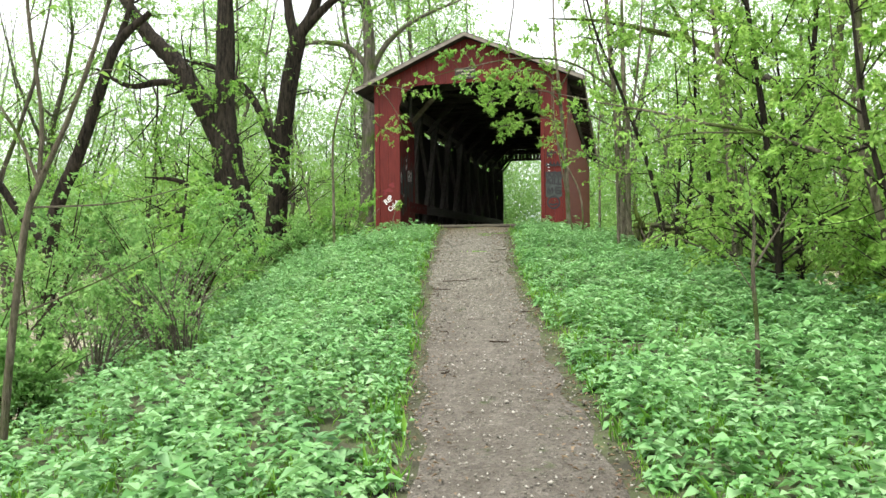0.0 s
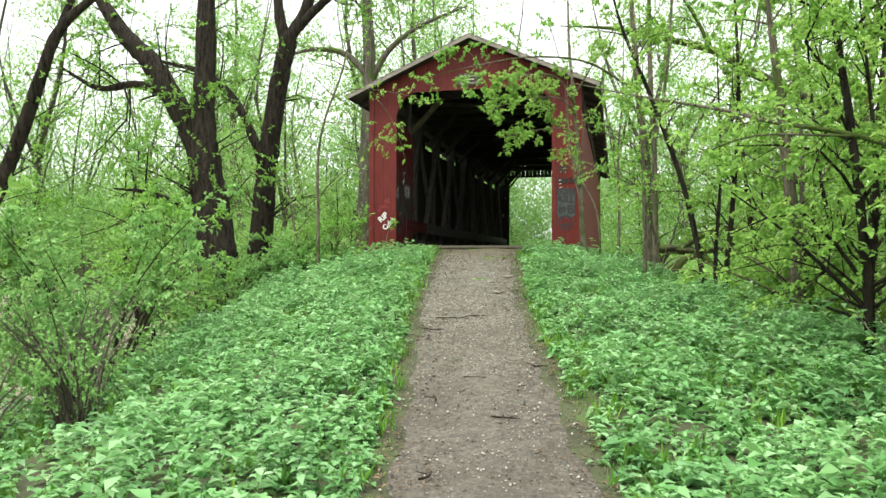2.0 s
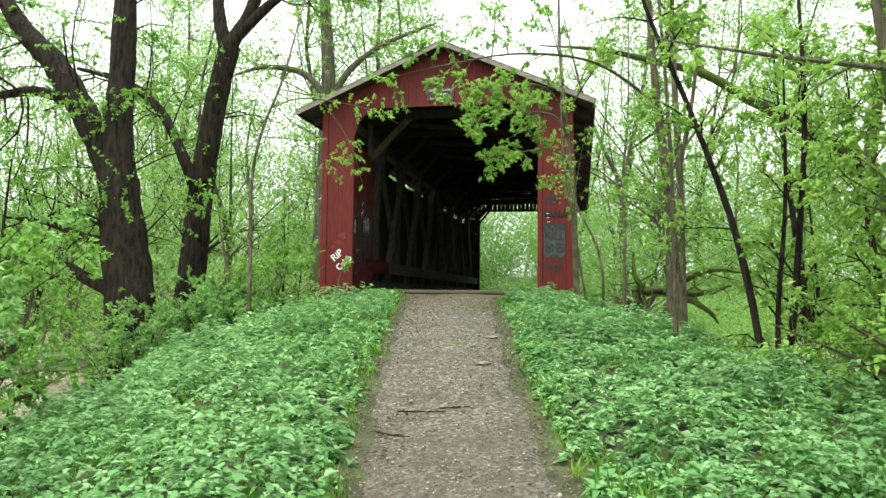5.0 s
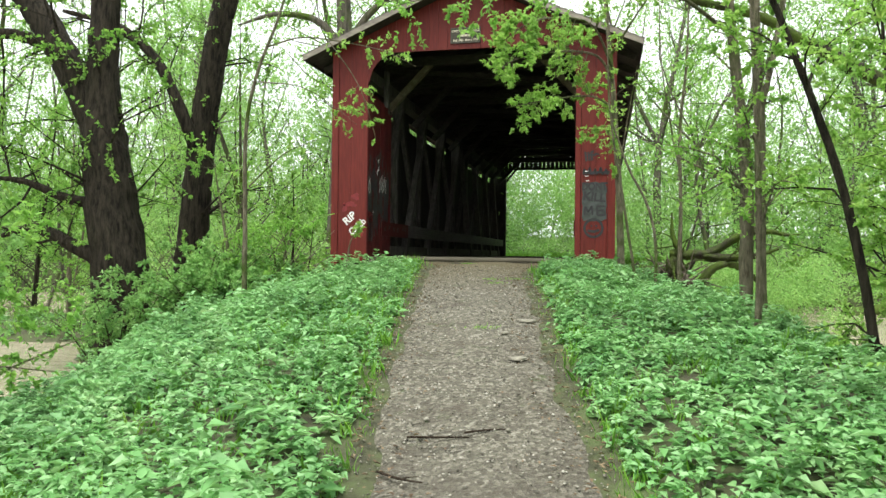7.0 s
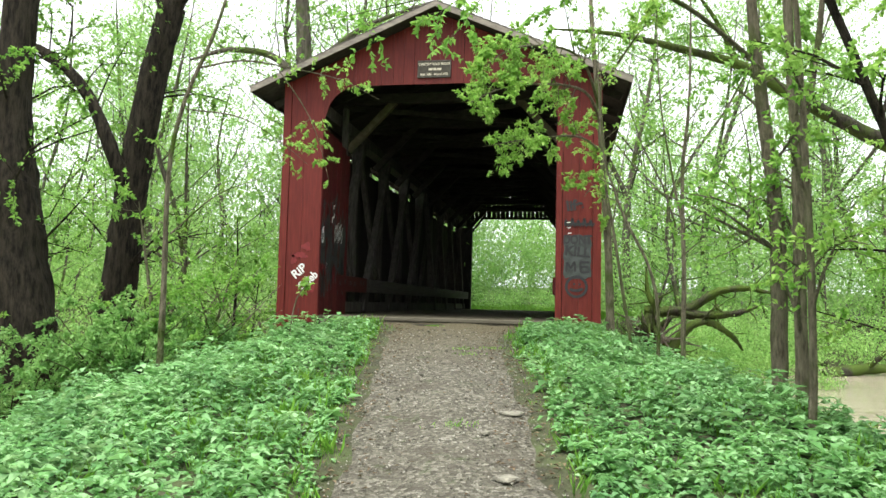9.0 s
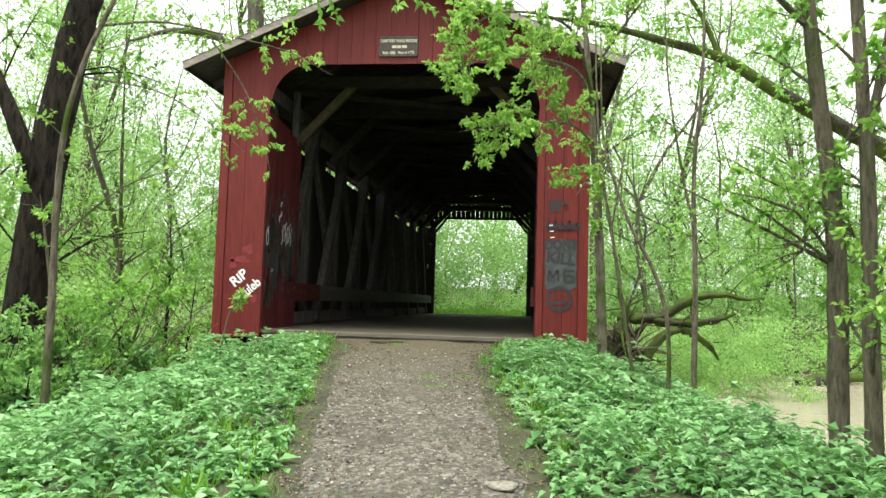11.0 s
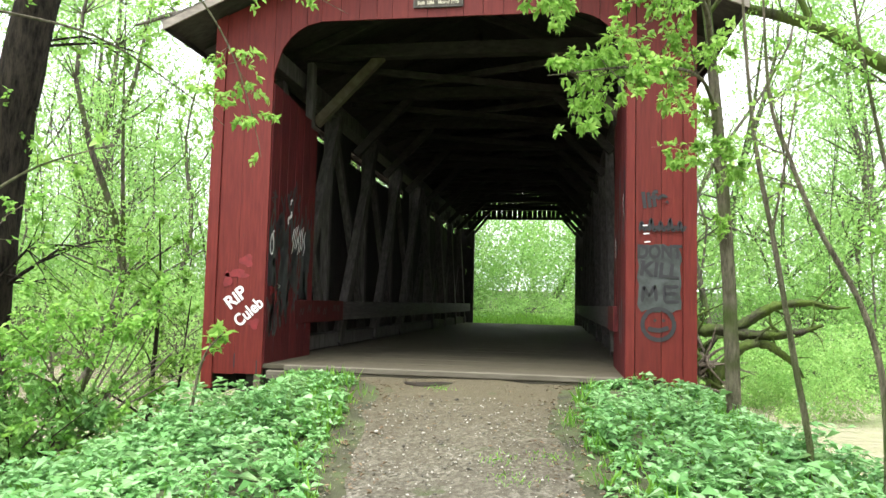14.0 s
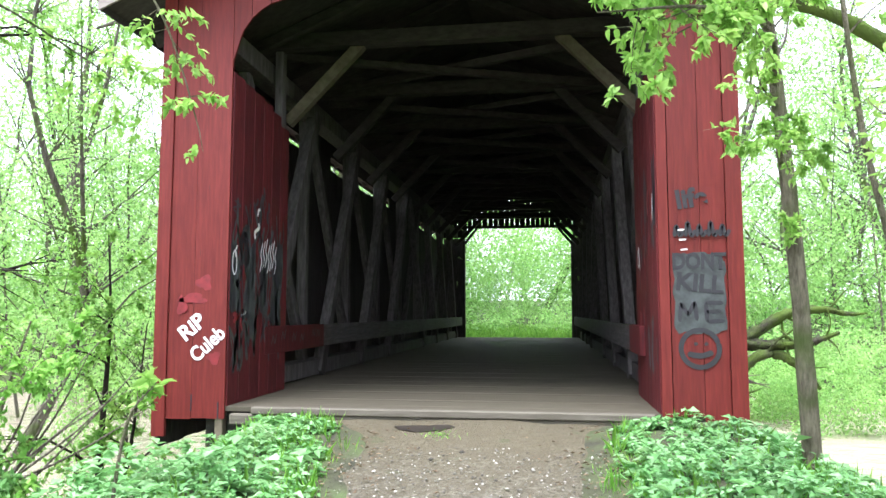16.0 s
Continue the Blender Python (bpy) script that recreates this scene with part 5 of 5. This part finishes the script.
for _ in range(230):
    x, y = rng.uniform(-7, 7), rng.uniform(37, 50)
    s = rng.uniform(0.9, 2.0)
    under.puff((x, y, ground_at(x, y) + 7.5 * rng.random()), (s, s, s * 0.8), 120, 0.17, 0.105, 0.15, far=True)
for _ in range(40):
    x, y = rng.uniform(-4.5, 4.5), rng.uniform(29, 36)
    s = rng.uniform(0.5, 1.1)
    under.puff((x, y, ground_at(x, y) + s * rng.uniform(0.2, 1.2)), (s, s, s * 0.8), 120, 0.13, 0.08, 0.15, far=True)
for _ in range(90):
    x, y = rng.uniform(-9, 7), rng.uniform(35.5, 48)
    s = rng.uniform(0.9, 2.2)
    under.puff((x, y, ground_at(x, y) + s * rng.uniform(0.3, 3.2)), (s, s, s * 0.8), 170, 0.17, 0.105, 0.15, far=True)
tagged(wood.made("woodland_trunks", BARK_FAR), "slender grey trunks of the far wood", "woods", kind="stuff")
tagged(leaves.made("woodland_foliage", LEAF_FAR), "thin pale-green spring foliage of the far wood", "foliage", kind="stuff")
tagged(under.made("undergrowth", LEAF_FAR), "dense light-green undergrowth along the far banks", "undergrowth", kind="stuff")

# ---- plants along the path ----
rng = np.random.default_rng(300)
herbs, grass = Leaves(rng), Leaves(rng)


def scatter(n, x0, x1, y0, y1, edge=1.04):
    x, y = rng.uniform(x0, x1, n), rng.uniform(y0, y1, n)
    s = np.abs(x - path_x(y)) / path_half(y)
    ok = ((s > edge + 0.12 * rng.random(n)) | (y > 15)) & ((y < -0.25) | (y > 20.9) | (np.abs(x) > 3.1)) & (ground_z(x, y) > WATER_Z + 0.02)
    return x[ok], y[ok]


def herb_patch(n, x0, x1, y0, y1, leaf, tall):
    x, y = scatter(n, x0, x1, y0, y1)
    d = np.abs(x - path_x(y)) - path_half(y)
    keep = rng.random(len(x)) < 0.75 + 0.25 * smooth(0.0, 0.35, d) * (0.3 + 0.45 * smooth(-0.6, 0.3, wave(x, y, 0.8, 11)))
    keep &= (rng.random(len(x)) < 0.5) | (x > path_x(y) - 2.6) | (y > -10.5)
    x, y, d = x[keep], y[keep], d[keep]
    z = ground_z(x, y)
    h = tall * (0.28 + 0.72 * smooth(-0.05, 0.55, d)) * rng.uniform(0.45, 1.3, len(x)) * (0.72 + 0.38 * wave(x, y, 0.7, 12) + 0.3 * wave(x, y, 0.26, 14))
    h = np.maximum(h * (1 - 0.6 * smooth(-2.4, -0.7, y)), 0.05)
    for tier in (0.10, 0.38, 0.66, 0.92, 1.0):
        for k in range(3 if tier in (0.10, 1.0) else 2):
            a = rng.random(len(x)) * 6.28
            way = np.stack([np.cos(a), np.sin(a), rng.uniform(-0.25, 0.3, len(x)) + (0.25 if tier == 1.0 else 0)], 1)
            spread = 0.05 if tier == 0.10 else 0.014
            base = np.stack([x + rng.normal(0, spread, len(x)), y + rng.normal(0, spread, len(x)), z + h * tier + 0.01], 1)
            herbs.add(base, way, leaf * (1.15 - 0.35 * tier), leaf * 0.62 * (1.1 - 0.3 * tier), full=(leaf < 0.1 and tier == 1.0), face_up=0.85)


herb_patch(9000, -2.6, 8.0, -19.5, -9.0, 0.080, 0.30)
herb_patch(8500, -3.0, 6.0, -9.0, 0.4, 0.076, 0.25)
herb_patch(1500, -2.6, 7.0, -19.5, 0.0, 0.125, 0.40)
herb_patch(4200, -8.0, -1.0, -19, 1.0, 0.10, 0.34)
herb_patch(4000, 5.5, 13.0, -19.5, -2.0, 0.11, 0.40)
herb_patch(900, -16, -6, -1.5, 7.0, 0.11, 0.3)


def grass_patch(n, x0, x1, y0, y1, tall, bunch):
    x, y = scatter(n, x0, x1, y0, y1, 0.95)
    d = np.abs(x - path_x(y)) - path_half(y)
    keep = rng.random(len(x)) < np.where(d < 0.3, 0.45, np.where(y > 15, 1.0, 0.25 + 0.5 * smooth(0.0, 0.6, wave(x, y, 1.1, 13))))
    x, y = x[keep], y[keep]
    z = ground_z(x, y)
    for _ in range(bunch):
        a = rng.random(len(x)) * 6.28
        way = np.stack([np.cos(a) * 0.45, np.sin(a) * 0.45, np.ones(len(x))], 1)
        base = np.stack([x + rng.normal(0, 0.03, len(x)), y + rng.normal(0, 0.03, len(x)), z - 0.01], 1)
        grass.add(base, way, tall, tall * 0.025 + 0.003, face_up=0.1)


grass_patch(9500, -2.5, 7.5, -19.5, 0.2, 0.17, 6)
for y0 in range(-19, 0, 2):
    c, h = float(path_x(y0 + 1)), float(path_half(y0 + 1))
    grass_patch(400, c - h - 0.45, c - h + 0.25, y0, y0 + 2, 0.06, 4)
    grass_patch(400, c + h - 0.25, c + h + 0.45, y0, y0 + 2, 0.06, 4)
grass_patch(2600, -17, -4.5, -5.5, 6.5, 0.32, 7)
grass_patch(7000, -9, 9, 20.9, 35, 0.30, 6)
for x, y in ((1.1, -3.4), (1.35, -2.9), (0.2, -0.7), (1.7, -1.0), (1.4, -6.4), (1.0, -3.0), (1.55, -1.6)):
    z = float(path_z(y))
    a = rng.random(60) * 6.28
    base = np.stack([x + rng.normal(0, 0.09, 60), y + rng.normal(0, 0.12, 60), np.full(60, z + 0.012)], 1)
    grass.add(base, np.stack([np.cos(a) * 0.9, np.sin(a) * 0.9, np.ones(60)], 1), 0.045, 0.005, face_up=0.1)
tagged(herbs.made("low_plants", LEAF_HERB), "thick carpet of broad-leaved green woodland plants", "plants", kind="stuff")
tagged(grass.made("grass", GRASS), "bright green grass blades along the path's edges", "grass", kind="stuff")

# ---- loose stones, dead leaves and sticks on the path ----
n = 9000
y = -19.5 + 18.4 * rng.random(n) ** 0.85
x = path_x(y) + path_half(y) * rng.uniform(-1, 1, n)
size = (0.005 + 0.011 * rng.random(n) ** 2) * (1 + 1.0 * (rng.random(n) > 0.985))
ang = rng.random(n) * 6.28
zc = path_z(y) + 0.022 * (1 - ((x - path_x(y)) / path_half(y)) ** 2) + 0.2 * size
c = np.stack([x, y, zc], 1)
u = np.stack([np.cos(ang), np.sin(ang), 0 * ang], 1) * size[:, None]
w = np.stack([-np.sin(ang), np.cos(ang), 0 * ang], 1) * size[:, None] * rng.uniform(0.55, 0.9, n)[:, None]
up = np.array([0, 0, 1.0]) * size[:, None] * rng.uniform(0.4, 0.8, n)[:, None]
pv = np.stack([c + u, c + w, c - u, c - w, c + up + u * 0.25, c - up], 1).reshape(-1, 3)
i = np.arange(n)[:, None] * 6
pf = np.concatenate([i + np.array([t]) for t in ([0, 1, 4], [1, 2, 4], [2, 3, 4], [3, 0, 4], [1, 0, 5], [2, 1, 5], [3, 2, 5], [0, 3, 5])])
tagged(from_arrays("gravel_stones", pv, pf, PEBBLE), "loose grey gravel stones on the path", "gravel", kind="stuff")
dead = Leaves(rng)
n = 2600
y = -19.5 + 19.3 * rng.random(n)
side = np.where(rng.random(n) < 0.5, -1, 1)
x = path_x(y) + path_half(y) * side * (1.0 - np.abs(rng.normal(0, 0.33, n)) + 0.1)
a = rng.random(n) * 6.28
dead.add(np.stack([x, y, path_z(y) + 0.02 + 0.012 * rng.random(n)], 1), np.stack([np.cos(a), np.sin(a), rng.uniform(-0.05, 0.25, n)], 1), 0.045, 0.02, face_up=0.9)
tagged(dead.made("leaf_litter", LITTER), "brown dead leaves and husks on the path's edges", "leaf litter", kind="stuff")
for i, (x, y, a, l) in enumerate(((1.62, -9.35, 0.25, 0.42), (1.9, -9.2, 0.6, 0.3), (1.52, -9.95, -0.4, 0.34), (2.45, -12.1, 0.15, 0.2), (2.9, -13.2, -0.1, 0.22), (2.25, -12.8, 1.9, 0.25), (2.6, -14.4, 1.4, 0.18), (3.0, -11.6, 0.5, 0.16))):
    r2 = np.random.default_rng(400 + i)
    z = float(path_z(y)) + 0.03
    stick = thing("stick", (x, y, z), "dark broken twig lying on the gravel path", "stick", "twigs on the path")
    w2 = Wood(r2)
    d = np.array([math.cos(a), math.sin(a), 0.0])
    w2.limb([-d * l / 2, r2.normal(0, 0.015, 3) * (1, 1, 0.2), d * l / 2], [0.008, 0.007, 0.004], 6, 3, 0.1)
    w2.limb([d * l * 0.1, d * l * 0.25 + np.array([-d[1], d[0], 0.0]) * 0.08], [0.005, 0.002], 5, 2, 0.1)
    w2.made("twig", TWIG, stick)
for i, (x, y, r) in enumerate(((1.82, -6.0, 0.085), (1.90, -7.45, 0.075), (1.47, -5.9, 0.04), (1.66, -6.55, 0.035))):
    bm = bmesh.new()
    bmesh.ops.create_icosphere(bm, subdivisions=3, radius=1.0)
    for v in bm.verts:
        k = 1 + 0.16 * math.sin(3 * v.co.x + i) + 0.12 * math.sin(5 * v.co.y + 2 * i) + 0.05 * math.sin(11 * v.co.x + 9 * v.co.y)
        v.co = Vector((v.co.x * r * k * 1.25, v.co.y * r * k, max(-0.3, min(v.co.z, 0.55 + 0.12 * math.sin(4 * v.co.x))) * 0.03))
    stone = obj("flat_stone", bm, PALE_STONE)
    stone.location = (x, y, float(path_z(y)) + 0.006)
    tagged(stone, "pale worn flat stone bedded in the gravel path", "stone", "stones in the path")
# damp dark hollow in the dirt before the threshold
rr2 = random.Random(5)
bm = bmesh.new()


def dirt(x, y):
    u = (x - float(path_x(y))) / float(path_half(y))
    return float(path_z(y)) + 0.022 * (1 - u * u) + 0.012 * float(wave(x, y, 0.22, 9)) - 0.02 * math.exp(-((abs(u) - 0.45) / 0.2) ** 2) + 0.008


rings = []
for f in (0.35, 0.7, 1.0):
    rings.append([])
    for a in np.linspace(0, 2 * math.pi, 26, endpoint=False):
        q = f * (1 + 0.08 * math.sin(3 * a) + 0.05 * math.sin(7 * a + 1))
        vx, vy = 0.26 * q * math.cos(a), -0.45 + 0.14 * q * math.sin(a)
        rings[-1].append(bm.verts.new((vx, vy, dirt(vx, vy))))
bm.faces.new(rings[0])
for ra, rb in zip(rings, rings[1:]):
    for i in range(26):
        bm.faces.new((ra[i], rb[i], rb[(i + 1) % 26], ra[(i + 1) % 26]))
tagged(obj("damp_patch", bm, DAMP), "dark damp hollow in the dirt before the bridge", "puddle", kind="structure")
